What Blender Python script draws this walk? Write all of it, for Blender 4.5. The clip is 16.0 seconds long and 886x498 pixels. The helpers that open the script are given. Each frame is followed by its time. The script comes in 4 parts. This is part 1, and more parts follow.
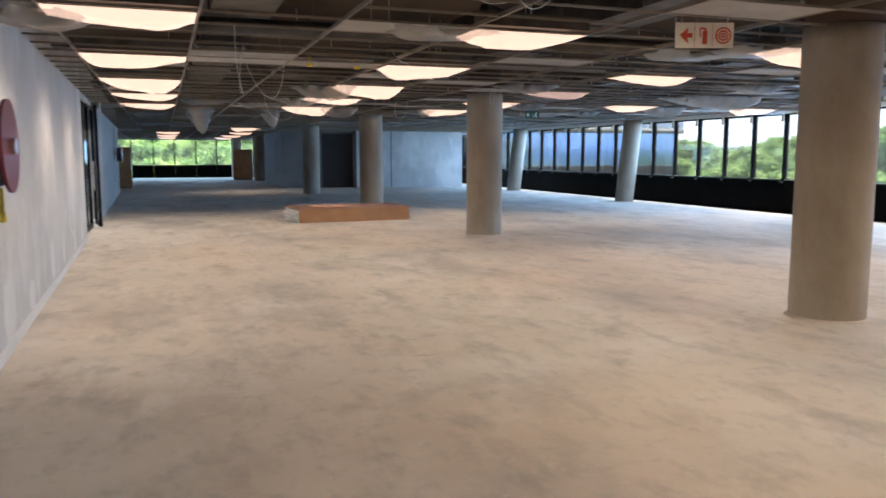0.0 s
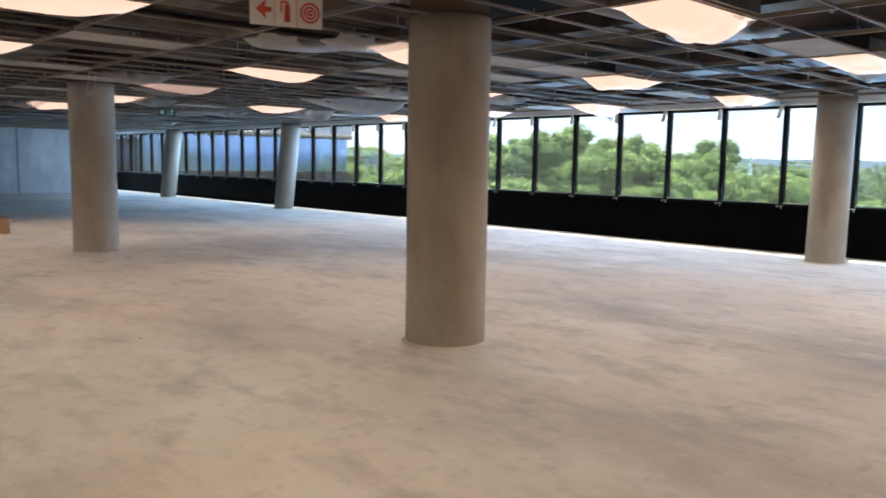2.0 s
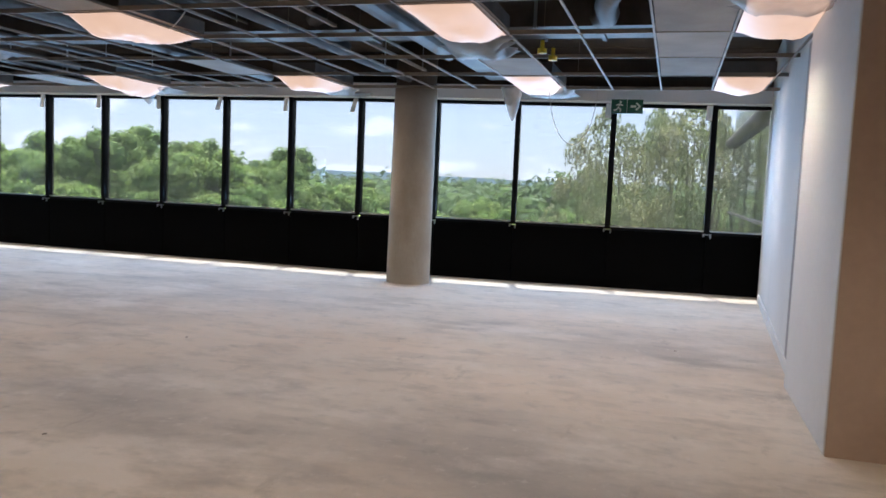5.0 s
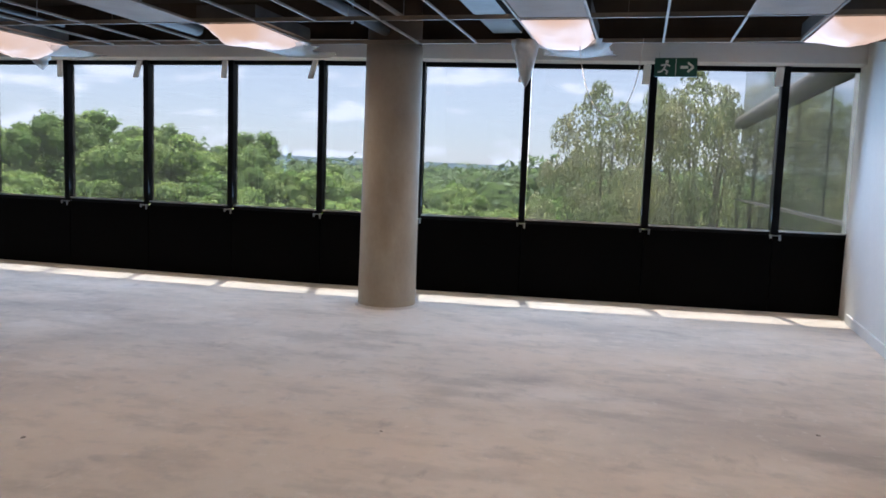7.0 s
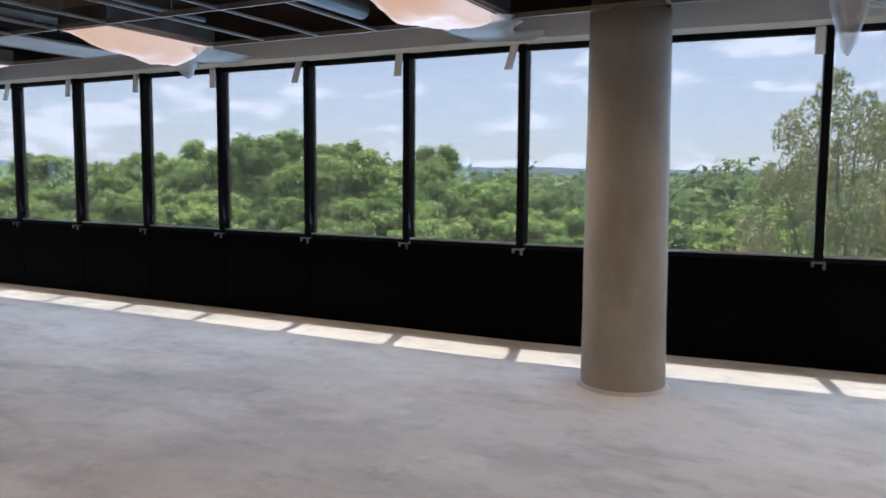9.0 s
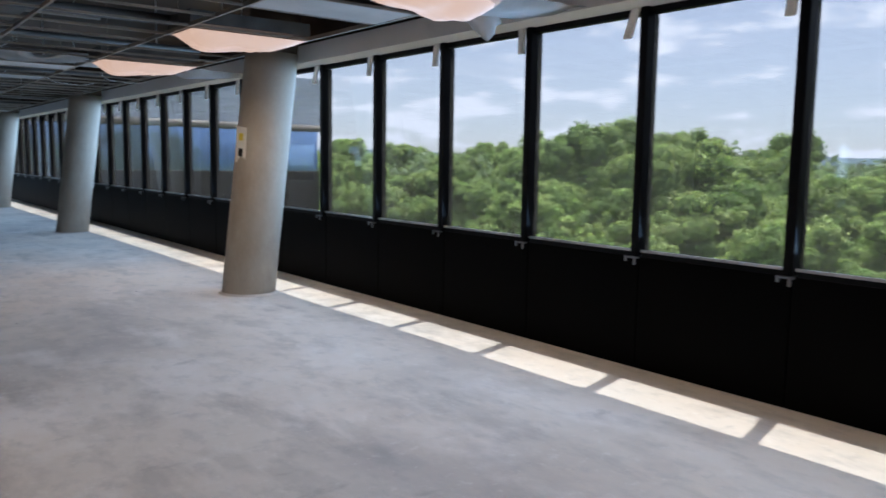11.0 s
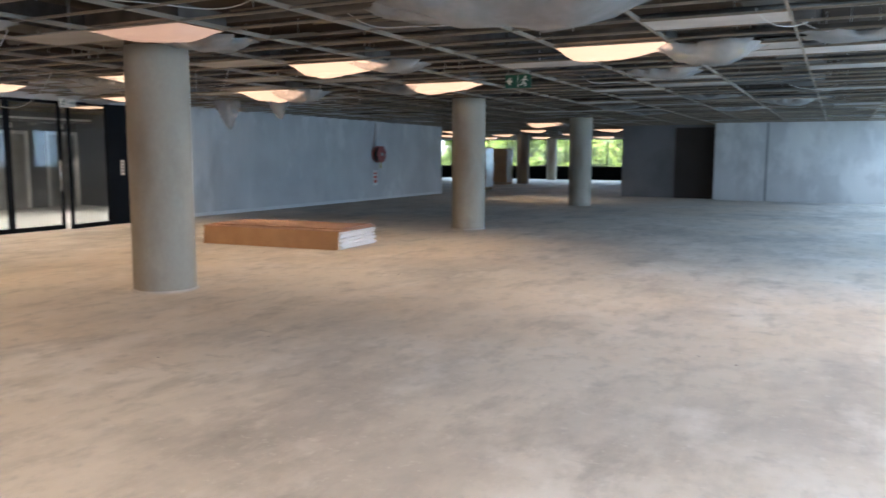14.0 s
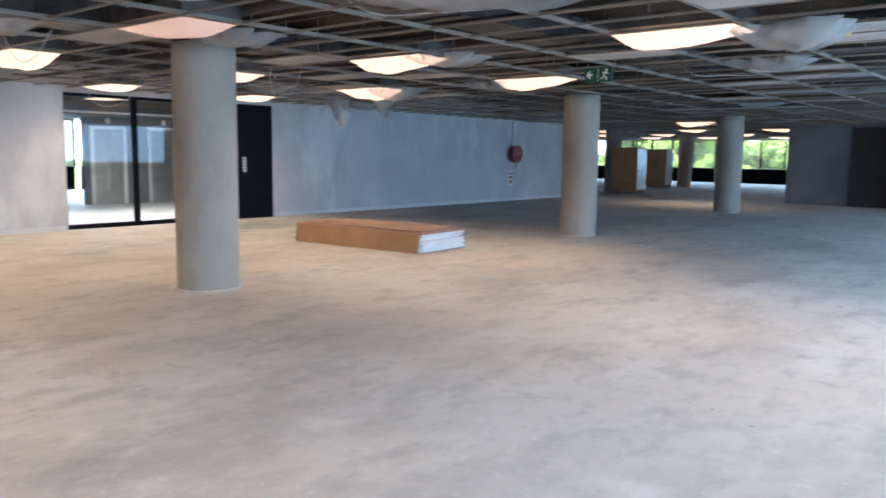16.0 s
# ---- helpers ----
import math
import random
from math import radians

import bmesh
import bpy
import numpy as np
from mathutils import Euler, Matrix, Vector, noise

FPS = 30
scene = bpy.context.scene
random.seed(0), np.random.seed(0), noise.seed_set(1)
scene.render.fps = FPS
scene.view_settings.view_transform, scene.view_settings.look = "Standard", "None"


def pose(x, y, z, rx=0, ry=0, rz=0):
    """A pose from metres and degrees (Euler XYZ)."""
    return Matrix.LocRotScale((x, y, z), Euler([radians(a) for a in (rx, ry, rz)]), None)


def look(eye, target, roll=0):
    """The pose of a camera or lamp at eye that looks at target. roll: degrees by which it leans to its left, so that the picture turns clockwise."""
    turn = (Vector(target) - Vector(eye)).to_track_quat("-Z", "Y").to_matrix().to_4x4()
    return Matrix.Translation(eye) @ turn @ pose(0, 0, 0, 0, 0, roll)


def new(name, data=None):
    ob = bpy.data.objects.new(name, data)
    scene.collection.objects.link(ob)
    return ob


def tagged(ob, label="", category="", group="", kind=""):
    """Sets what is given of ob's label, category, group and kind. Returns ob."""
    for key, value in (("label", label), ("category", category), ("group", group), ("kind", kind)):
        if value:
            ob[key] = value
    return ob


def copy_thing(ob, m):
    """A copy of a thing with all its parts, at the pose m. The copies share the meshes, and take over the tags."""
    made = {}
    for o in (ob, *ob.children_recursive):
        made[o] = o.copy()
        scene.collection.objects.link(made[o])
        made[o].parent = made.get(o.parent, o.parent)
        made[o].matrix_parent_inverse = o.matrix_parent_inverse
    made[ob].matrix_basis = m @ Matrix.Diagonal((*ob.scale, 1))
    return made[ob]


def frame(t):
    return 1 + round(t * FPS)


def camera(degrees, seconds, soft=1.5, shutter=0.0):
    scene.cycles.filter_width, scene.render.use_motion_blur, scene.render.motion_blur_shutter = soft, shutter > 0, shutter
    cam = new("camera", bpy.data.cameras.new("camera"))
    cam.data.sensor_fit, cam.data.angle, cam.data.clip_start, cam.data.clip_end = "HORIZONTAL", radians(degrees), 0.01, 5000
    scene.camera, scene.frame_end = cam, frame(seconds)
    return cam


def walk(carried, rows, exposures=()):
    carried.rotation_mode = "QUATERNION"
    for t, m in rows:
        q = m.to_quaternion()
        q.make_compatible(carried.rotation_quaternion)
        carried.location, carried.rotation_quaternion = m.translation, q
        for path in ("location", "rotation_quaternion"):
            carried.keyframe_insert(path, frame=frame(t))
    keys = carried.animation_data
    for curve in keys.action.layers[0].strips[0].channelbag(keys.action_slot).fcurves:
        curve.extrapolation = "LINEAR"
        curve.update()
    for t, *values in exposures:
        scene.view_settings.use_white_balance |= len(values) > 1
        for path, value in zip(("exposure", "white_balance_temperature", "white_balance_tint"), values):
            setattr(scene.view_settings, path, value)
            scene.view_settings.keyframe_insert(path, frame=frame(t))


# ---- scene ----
cam = camera(59.8, 16.0, soft=1.6, shutter=0.25)
EXPOSURES = [(0.0, 4.2, 5450, 9), (2.5, 3.88, 5500, 9), (5.0, 3.45, 5500, 11), (7.5, 3.2, 5650, 13), (10.5, 3.05, 5600, 12), (11.5, 3.2, 5600, 12), (12.5, 3.65, 6000, 12), (13.5, 4.05, 6250, 11), (16.0, 4.5, 5500, 9)]
PATH = [
    (0, (-5.776, -2.513, 1.542), (-5.102, -0.645, 1.301), 0.0),
    (0.5, (-5.469, -2.346, 1.537), (-4.611, -0.555, 1.295), 0.4),
    (1, (-5.141, -2.089, 1.569), (-4.101, -0.395, 1.347), 0.3),
    (1.5, (-4.728, -1.914, 1.555), (-3.545, -0.316, 1.336), 1.0),
    (2, (-4.318, -1.675, 1.535), (-2.961, -0.222, 1.313), 0.9),
    (2.5, (-3.845, -1.48, 1.541), (-2.331, -0.191, 1.326), 1.0),
    (3, (-3.351, -1.274, 1.564), (-1.734, -0.117, 1.35), 1.6),
    (3.5, (-2.808, -1.036, 1.587), (-1.092, -0.03, 1.375), 1.3),
    (4, (-2.36, -0.797, 1.518), (-0.565, 0.062, 1.318), 2.6),
    (4.5, (-1.837, -0.465, 1.453), (0.036, 0.21, 1.27), 2.8),
    (5, (-1.235, -0.24, 1.409), (0.676, 0.325, 1.24), 2.5),
    (7.5, (1.81, 0.989, 1.448), (3.739, 1.475, 1.243), 2.1),
    (8, (2.337, 1.258, 1.472), (4.23, 1.869, 1.273), 1.3),
    (10.5, (4.799, 2.878, 1.527), (6.233, 4.256, 1.313), 0.9),
    (11, (5.197, 3.201, 1.536), (6.42, 4.767, 1.309), 0.9),
    (11.5, (5.574, 3.502, 1.576), (6.491, 5.264, 1.34), 1.0),
    (12, (5.93, 3.842, 1.563), (6.456, 5.758, 1.335), 1.0),
    (12.5, (6.233, 4.209, 1.556), (6.419, 6.186, 1.321), 0.2),
    (13, (6.51, 4.509, 1.568), (6.338, 6.487, 1.327), 0.3),
    (13.5, (6.732, 4.822, 1.563), (6.229, 6.742, 1.323), -0.1),
    (14, (6.98, 5.071, 1.534), (6.077, 6.839, 1.294), 0.2),
    (14.5, (7.199, 5.37, 1.534), (5.971, 6.929, 1.285), 1.2),
    (15, (7.421, 5.693, 1.56), (6.019, 7.097, 1.306), 0.9),
    (15.5, (7.649, 6.068, 1.542), (6.226, 7.448, 1.275), 1.2),
    (16, (7.803, 6.506, 1.563), (6.523, 8.023, 1.317), 0.8),
]
walk(cam, [(t, look(eye, target, roll)) for t, eye, target, roll in PATH], exposures=EXPOSURES)

# ---- world and light ----
SUN_FROM = Vector((0.30, 0.08, 1.0)).normalized()
world = bpy.data.worlds.new("sky")
scene.world = world
world.use_nodes = True
wn, wl = world.node_tree.nodes, world.node_tree.links
wn.clear()
w_out = wn.new("ShaderNodeOutputWorld")
w_bg = wn.new("ShaderNodeBackground")
w_bg.inputs["Strength"].default_value = 0.095
w_sky = wn.new("ShaderNodeTexSky")
w_sky.sky_type = "NISHITA"
w_sky.sun_disc = False
w_sky.sun_elevation = radians(72.7)
w_sky.sun_rotation = math.atan2(0.30, 0.08)
w_sky.air_density = 1.0
w_sky.dust_density = 0.4
w_co = wn.new("ShaderNodeTexCoord")
w_map = wn.new("ShaderNodeMapping")
w_map.inputs["Scale"].default_value = (1.0, 1.0, 2.9)
w_noise = wn.new("ShaderNodeTexNoise")
w_noise.inputs["Scale"].default_value = 9.5
w_noise.inputs["Detail"].default_value = 7.0
w_noise.inputs["Roughness"].default_value = 0.55
w_ramp = wn.new("ShaderNodeValToRGB")
w_ramp.color_ramp.elements[0].position = 0.52
w_ramp.color_ramp.elements[1].position = 0.60
w_mix = wn.new("ShaderNodeMix")
w_mix.data_type = "RGBA"
w_mix.inputs["B"].default_value = (7.6, 7.2, 7.1, 1)
w_veil = wn.new("ShaderNodeMix")
w_veil.data_type = "RGBA"
w_veil.inputs["Factor"].default_value = 0.69
w_veil.inputs["B"].default_value = (5.4, 5.05, 5.1, 1)
wl.new(w_co.outputs["Generated"], w_map.inputs["Vector"])
wl.new(w_map.outputs["Vector"], w_noise.inputs["Vector"])
wl.new(w_noise.outputs["Fac"], w_ramp.inputs["Fac"])
wl.new(w_ramp.outputs["Color"], w_mix.inputs["Factor"])
wl.new(w_sky.outputs["Color"], w_veil.inputs["A"])
wl.new(w_veil.outputs["Result"], w_mix.inputs["A"])
wl.new(w_mix.outputs["Result"], w_bg.inputs["Color"])
wl.new(w_bg.outputs["Background"], w_out.inputs["Surface"])

sun = new("sun", bpy.data.lights.new("sun", "SUN"))
sun.data.energy = 4.1
sun.data.angle = radians(0.53)
sun.data.color = (1.0, 0.86, 0.67)
sun.matrix_world = look(SUN_FROM * 60, (0, 0, 0))
LAMP_STRENGTH = 0.072
DAYLIGHT = 0.84


def daylight(name, at, across, watts):
    """The sky's light in a row of window openings."""
    a = bpy.data.lights.new(name, "AREA")
    a.shape, a.size, a.size_y, a.energy, a.spread = "RECTANGLE", across, 1.6, watts, radians(150)
    a.color = (0.48, 0.72, 1.0)
    new(name, a).matrix_world = at


daylight("window_daylight", look((9.68, 20.7, 1.78), (0, 20.7, -0.4)), 32.4, DAYLIGHT * 32.4 * 1.7)
daylight("window_daylight", look((9.92, 1.55, 1.78), (0, 0.75, -0.4)), 5.4, DAYLIGHT * 5.4 * 1.7)
daylight("window_daylight", look((-7.0, 54.1, 1.78), (-7.0, 44.0, -2.8)), 29.0, DAYLIGHT * 29.0 * 1.7)
daylight("window_daylight", look((-21.6, 20.0, 1.78), (-12.0, 20.0, -2.8)), 10.0, DAYLIGHT * 10.0 * 4.5)
# the tube light that each ceiling fixture throws down into the room
tube = bpy.data.lights.new("tube_light", "SPOT")
tube.energy = 5.8
tube.color = (1.0, 0.73, 0.46)
tube.spot_size, tube.spot_blend = radians(165), 1.0
tube.shadow_soft_size = 0.0


# ---- materials ----
def surface(name, a, b, rough=0.7, scale=2.0, fine=40.0, bump=0.15, metal=0.0, stretch=(1, 1, 1), vary=0.0, blotch=(0.35, 0.65), spec=0.5, speck=0.08):
    """Two tones blended by coarse noise, fine grain over them, and a fine relief."""
    m = bpy.data.materials.new(name)
    m.use_nodes = True
    n, l = m.node_tree.nodes, m.node_tree.links
    bsdf = n["Principled BSDF"]
    co = n.new("ShaderNodeTexCoord")
    mp = n.new("ShaderNodeMapping")
    mp.inputs["Scale"].default_value = stretch
    l.new(co.outputs["Object"], mp.inputs["Vector"])
    big = n.new("ShaderNodeTexNoise")
    big.inputs["Scale"].default_value = scale
    big.inputs["Detail"].default_value = 6
    small = n.new("ShaderNodeTexNoise")
    small.inputs["Scale"].default_value = fine
    small.inputs["Detail"].default_value = 3
    for t in (big, small):
        l.new(mp.outputs["Vector"], t.inputs["Vector"])
    ramp = n.new("ShaderNodeValToRGB")
    ramp.color_ramp.elements[0].position, ramp.color_ramp.elements[1].position = blotch
    ramp.color_ramp.elements[0].color, ramp.color_ramp.elements[1].color = (*a, 1), (*b, 1)
    l.new(big.outputs["Fac"], ramp.inputs["Fac"])
    grain = n.new("ShaderNodeMix")
    grain.data_type, grain.blend_type = "RGBA", "OVERLAY"
    grain.inputs["Factor"].default_value = speck
    l.new(ramp.outputs["Color"], grain.inputs["A"])
    l.new(small.outputs["Fac"], grain.inputs["B"])
    last = grain.outputs["Result"]
    if vary:
        info = n.new("ShaderNodeObjectInfo")
        hsv = n.new("ShaderNodeHueSaturation")
        mr = n.new("ShaderNodeMapRange")
        mr.inputs["To Min"].default_value, mr.inputs["To Max"].default_value = 1 - vary, 1 + vary
        l.new(info.outputs["Random"], mr.inputs["Value"])
        l.new(mr.outputs["Result"], hsv.inputs["Value"])
        l.new(last, hsv.inputs["Color"])
        last = hsv.outputs["Color"]
    l.new(last, bsdf.inputs["Base Color"])
    bsdf.inputs["Roughness"].default_value = rough
    bsdf.inputs["Metallic"].default_value = metal
    bsdf.inputs["Specular IOR Level"].default_value = spec
    if bump:
        bp = n.new("ShaderNodeBump")
        bp.inputs["Strength"].default_value = bump
        bp.inputs["Distance"].default_value = 0.01
        l.new(small.outputs["Fac"], bp.inputs["Height"])
        l.new(bp.outputs["Normal"], bsdf.inputs["Normal"])
    return m


def layer_tone(m, tone, scale, low, high, stretch=(1, 1, 1), amount=1.0, seed=3.0, detail=8):
    """A further tone over the base colour, with ragged patches of its own."""
    n, l = m.node_tree.nodes, m.node_tree.links
    bsdf = n["Principled BSDF"]
    old = bsdf.inputs["Base Color"].links[0].from_socket
    co = n.new("ShaderNodeTexCoord")
    mp = n.new("ShaderNodeMapping")
    mp.inputs["Scale"].default_value = stretch
    mp.inputs["Location"].default_value = (seed, seed * 1.7, seed * 0.3)
    ns = n.new("ShaderNodeTexNoise")
    ns.inputs["Scale"].default_value, ns.inputs["Detail"].default_value = scale, detail
    ns.inputs["Roughness"].default_value = 0.62
    mr = n.new("ShaderNodeMapRange")
    mr.inputs["From Min"].default_value, mr.inputs["From Max"].default_value = low, high
    mr.inputs["To Max"].default_value = amount
    mix = n.new("ShaderNodeMix")
    mix.data_type = "RGBA"
    mix.inputs["B"].default_value = (*tone, 1)
    l.new(co.outputs["Object"], mp.inputs["Vector"])
    l.new(mp.outputs["Vector"], ns.inputs["Vector"])
    l.new(ns.outputs["Fac"], mr.inputs["Value"])
    l.new(mr.outputs["Result"], mix.inputs["Factor"])
    l.new(old, mix.inputs["A"])
    l.new(mix.outputs["Result"], bsdf.inputs["Base Color"])


def clear_glass(name, tint=(0.9, 0.94, 0.95), haze=0.0):
    m = bpy.data.materials.new(name)
    m.use_nodes = True
    n, l = m.node_tree.nodes, m.node_tree.links
    n.clear()
    out = n.new("ShaderNodeOutputMaterial")
    tr = n.new("ShaderNodeBsdfTransparent")
    tr.inputs["Color"].default_value = (*tint, 1)
    gl = n.new("ShaderNodeBsdfGlossy")
    gl.inputs["Roughness"].default_value = 0.02
    lw = n.new("ShaderNodeLayerWeight")
    lw.inputs["Blend"].default_value = 0.5
    pw = n.new("ShaderNodeMath")
    pw.operation = "POWER"
    pw.inputs[1].default_value = 4.0
    fr = n.new("ShaderNodeMapRange")
    fr.inputs["To Min"].default_value, fr.inputs["To Max"].default_value = 0.03, 0.4
    l.new(lw.outputs["Facing"], pw.inputs[0])
    l.new(pw.outputs["Value"], fr.inputs["Value"])
    mix = n.new("ShaderNodeMixShader")
    l.new(fr.outputs["Result"], mix.inputs["Fac"])
    l.new(tr.outputs["BSDF"], mix.inputs[1])
    l.new(gl.outputs["BSDF"], mix.inputs[2])
    last = mix.outputs["Shader"]
    if haze:
        dust = n.new("ShaderNodeBsdfTranslucent")
        dust.inputs["Color"].default_value = (0.8, 0.8, 0.78, 1)
        co = n.new("ShaderNodeTexCoord")
        ns = n.new("ShaderNodeTexNoise")
        ns.inputs["Scale"].default_value, ns.inputs["Detail"].default_value = 1.6, 6
        mr = n.new("ShaderNodeMapRange")
        mr.inputs["To Min"].default_value, mr.inputs["To Max"].default_value = haze * 0.4, haze * 1.6
        film = n.new("ShaderNodeMixShader")
        l.new(co.outputs["Object"], ns.inputs["Vector"])
        l.new(ns.outputs["Fac"], mr.inputs["Value"])
        l.new(mr.outputs["Result"], film.inputs["Fac"])
        l.new(last, film.inputs[1])
        l.new(dust.outputs["BSDF"], film.inputs[2])
        last = film.outputs["Shader"]
    l.new(last, out.inputs["Surface"])
    return m


def glow(name, colour, strength):
    m = bpy.data.materials.new(name)
    m.use_nodes = True
    b = m.node_tree.nodes["Principled BSDF"]
    b.inputs["Base Color"].default_value = (0.30, 0.28, 0.25, 1)
    b.inputs["Emission Color"].default_value = (*colour, 1)
    b.inputs["Emission Strength"].default_value = strength
    b.inputs["Roughness"].default_value = 0.4
    return m


M_FLOOR = surface("screed", (0.59, 0.54, 0.475), (0.71, 0.65, 0.58), 0.82, 0.35, 9.0, 0.08, blotch=(0.3, 0.7), spec=0.3)
layer_tone(M_FLOOR, (0.32, 0.305, 0.29), 0.55, 0.48, 0.68, (1.0, 0.6, 1), 0.68, 5.0)
layer_tone(M_FLOOR, (0.74, 0.70, 0.655), 1.3, 0.52, 0.68, (1.0, 0.7, 1), 0.75, 11.0)
layer_tone(M_FLOOR, (0.29, 0.275, 0.26), 1.9, 0.54, 0.72, (1.1, 0.7, 1), 0.5, 21.0)
layer_tone(M_FLOOR, (0.68, 0.56, 0.44), 0.3, 0.46, 0.66, (1.0, 0.8, 1), 0.6, 51.0)
layer_tone(M_FLOOR, (0.38, 0.36, 0.34), 7.0, 0.54, 0.72, (1.0, 0.7, 1), 0.45, 31.0)
layer_tone(M_FLOOR, (0.76, 0.73, 0.69), 11.0, 0.60, 0.72, (1.0, 1.0, 1), 0.35, 41.0)
layer_tone(M_FLOOR, (0.27, 0.25, 0.225), 1.5, 0.56, 0.66, (1.3, 0.55, 1), 0.34, 71.0, 12)
layer_tone(M_FLOOR, (0.29, 0.27, 0.245), 3.0, 0.54, 0.64, (1.2, 0.5, 1), 0.22, 101.0, 14)
layer_tone(M_FLOOR, (0.80, 0.76, 0.70), 17.0, 0.62, 0.72, (0.6, 1.0, 1), 0.35, 81.0)
layer_tone(M_FLOOR, (0.24, 0.22, 0.20), 5.0, 0.62, 0.72, (0.5, 1.0, 1), 0.32, 91.0, 10)
M_CONC = surface("column_concrete", (0.36, 0.32, 0.26), (0.43, 0.39, 0.32), 0.8, 1.2, 30, 0.12, stretch=(1, 1, 0.6), spec=0.3)
layer_tone(M_CONC, (0.26, 0.21, 0.155), 1.1, 0.50, 0.72, (1, 1, 0.45), 0.85, 8.0)
M_PLASTER = surface("grey_plaster", (0.52, 0.515, 0.51), (0.61, 0.605, 0.595), 0.85, 0.8, 22, 0.1, spec=0.25)
layer_tone(M_PLASTER, (0.80, 0.79, 0.77), 0.7, 0.52, 0.62, (1, 1, 0.6), 0.6, 14.0)
layer_tone(M_PLASTER, (0.42, 0.41, 0.40), 0.9, 0.55, 0.75, (1, 1, 0.25), 0.6, 61.0)
layer_tone(M_PLASTER, (0.68, 0.67, 0.655), 1.3, 0.54, 0.70, (1, 1, 0.10), 0.5, 17.0)
M_WHITE = surface("white_plaster", (0.66, 0.66, 0.65), (0.74, 0.74, 0.73), 0.8, 0.6, 20, 0.06, spec=0.25)
M_GREYWALL = surface("dark_grey_board", (0.17, 0.17, 0.175), (0.23, 0.23, 0.235), 0.8, 0.9, 20, 0.05, spec=0.25)
M_MIDGREY = surface("shaded_grey_strip", (0.30, 0.30, 0.30), (0.42, 0.42, 0.415), 0.85, 1.1, 20, 0.08, stretch=(1, 1, 0.4), spec=0.25)
# pinkish brown that paints warm lamp shade on plaster
M_WARMSHADE = surface("warm_shade_plaster", (0.44, 0.34, 0.27), (0.53, 0.42, 0.34), 0.9, 0.9, 18, 0.15, spec=0.2)
M_DARKWALL = surface("dark_brown_panel", (0.045, 0.036, 0.032), (0.06, 0.05, 0.045), 0.6, 0.8, 20, 0.05)
# concrete with the darkness of the ceiling void put into its colour
M_SLAB = surface("shaded_soffit_concrete", (0.05, 0.037, 0.027), (0.095, 0.072, 0.054), 0.9, 0.8, 12, 0.2, spec=0.2)
M_BAR = surface("grid_bar_white", (0.21, 0.17, 0.125), (0.28, 0.235, 0.18), 0.5, 3, 30, 0.0)
M_TILE = surface("ceiling_tile", (0.34, 0.325, 0.30), (0.43, 0.415, 0.39), 0.8, 2, 50, 0.1, vary=0.2)
M_BLACK = surface("black_aluminium", (0.002, 0.0025, 0.0035), (0.0045, 0.005, 0.0065), 0.45, 2, 30, 0.03, spec=0.1)
M_SPANDREL = surface("black_spandrel", (0.001, 0.001, 0.0012), (0.0022, 0.002, 0.002), 0.5, 1.2, 20, 0.02, spec=0.03)
M_STEEL = surface("brushed_steel", (0.5, 0.5, 0.5), (0.62, 0.62, 0.62), 0.3, 4, 60, 0.03, metal=1.0)
M_DUCT = surface("galvanised_duct", (0.07, 0.063, 0.055), (0.13, 0.12, 0.105), 0.5, 3, 18, 0.15, metal=0.5)
M_PIPE = surface("dark_pipe", (0.05, 0.045, 0.04), (0.09, 0.08, 0.07), 0.6, 3, 20, 0.05)
M_PLASTIC = surface("plastic_sheet", (0.46, 0.455, 0.44), (0.58, 0.57, 0.56), 0.3, 3, 12, 0.3)
M_WRAP = surface("stretch_wrap", (0.55, 0.56, 0.56), (0.72, 0.72, 0.71), 0.25, 4, 14, 0.4)
see = M_PLASTIC.node_tree.nodes.new("ShaderNodeBsdfTransparent")
film = M_PLASTIC.node_tree.nodes.new("ShaderNodeMixShader")
film.inputs["Fac"].default_value = 0.42
M_PLASTIC.node_tree.links.new(see.outputs["BSDF"], film.inputs[1])
M_PLASTIC.node_tree.links.new(M_PLASTIC.node_tree.nodes["Principled BSDF"].outputs["BSDF"], film.inputs[2])
M_PLASTIC.node_tree.links.new(film.outputs["Shader"], M_PLASTIC.node_tree.nodes["Material Output"].inputs["Surface"])
M_PAPER = surface("white_paper", (0.72, 0.71, 0.68), (0.8, 0.79, 0.76), 0.8, 6, 40, 0.1)
M_CARD = surface("brown_cardboard", (0.40, 0.21, 0.10), (0.48, 0.27, 0.13), 0.75, 2, 30, 0.08, vary=0.12)
M_CARDTOP = surface("red_brown_board_face", (0.36, 0.20, 0.13), (0.44, 0.26, 0.17), 0.7, 2, 30, 0.05)
M_GYPSUM = surface("gypsum_edge", (0.80, 0.79, 0.77), (0.87, 0.86, 0.84), 0.85, 5, 50, 0.1)
M_WOOD = surface("pallet_wood", (0.28, 0.19, 0.11), (0.4, 0.29, 0.18), 0.8, 3, 30, 0.2, stretch=(1, 6, 1))
M_RED = surface("red_enamel", (0.24, 0.022, 0.02), (0.3, 0.03, 0.026), 0.4, 3, 30, 0.02)
M_REDINK = surface("red_print", (0.55, 0.06, 0.03), (0.6, 0.08, 0.04), 0.6, 3, 30, 0.0)
M_SIGNWHITE = surface("sign_white", (0.74, 0.72, 0.66), (0.8, 0.78, 0.72), 0.5, 3, 30, 0.0)
M_GREEN = surface("sign_green", (0.012, 0.075, 0.045), (0.018, 0.09, 0.055), 0.4, 3, 30, 0.0)
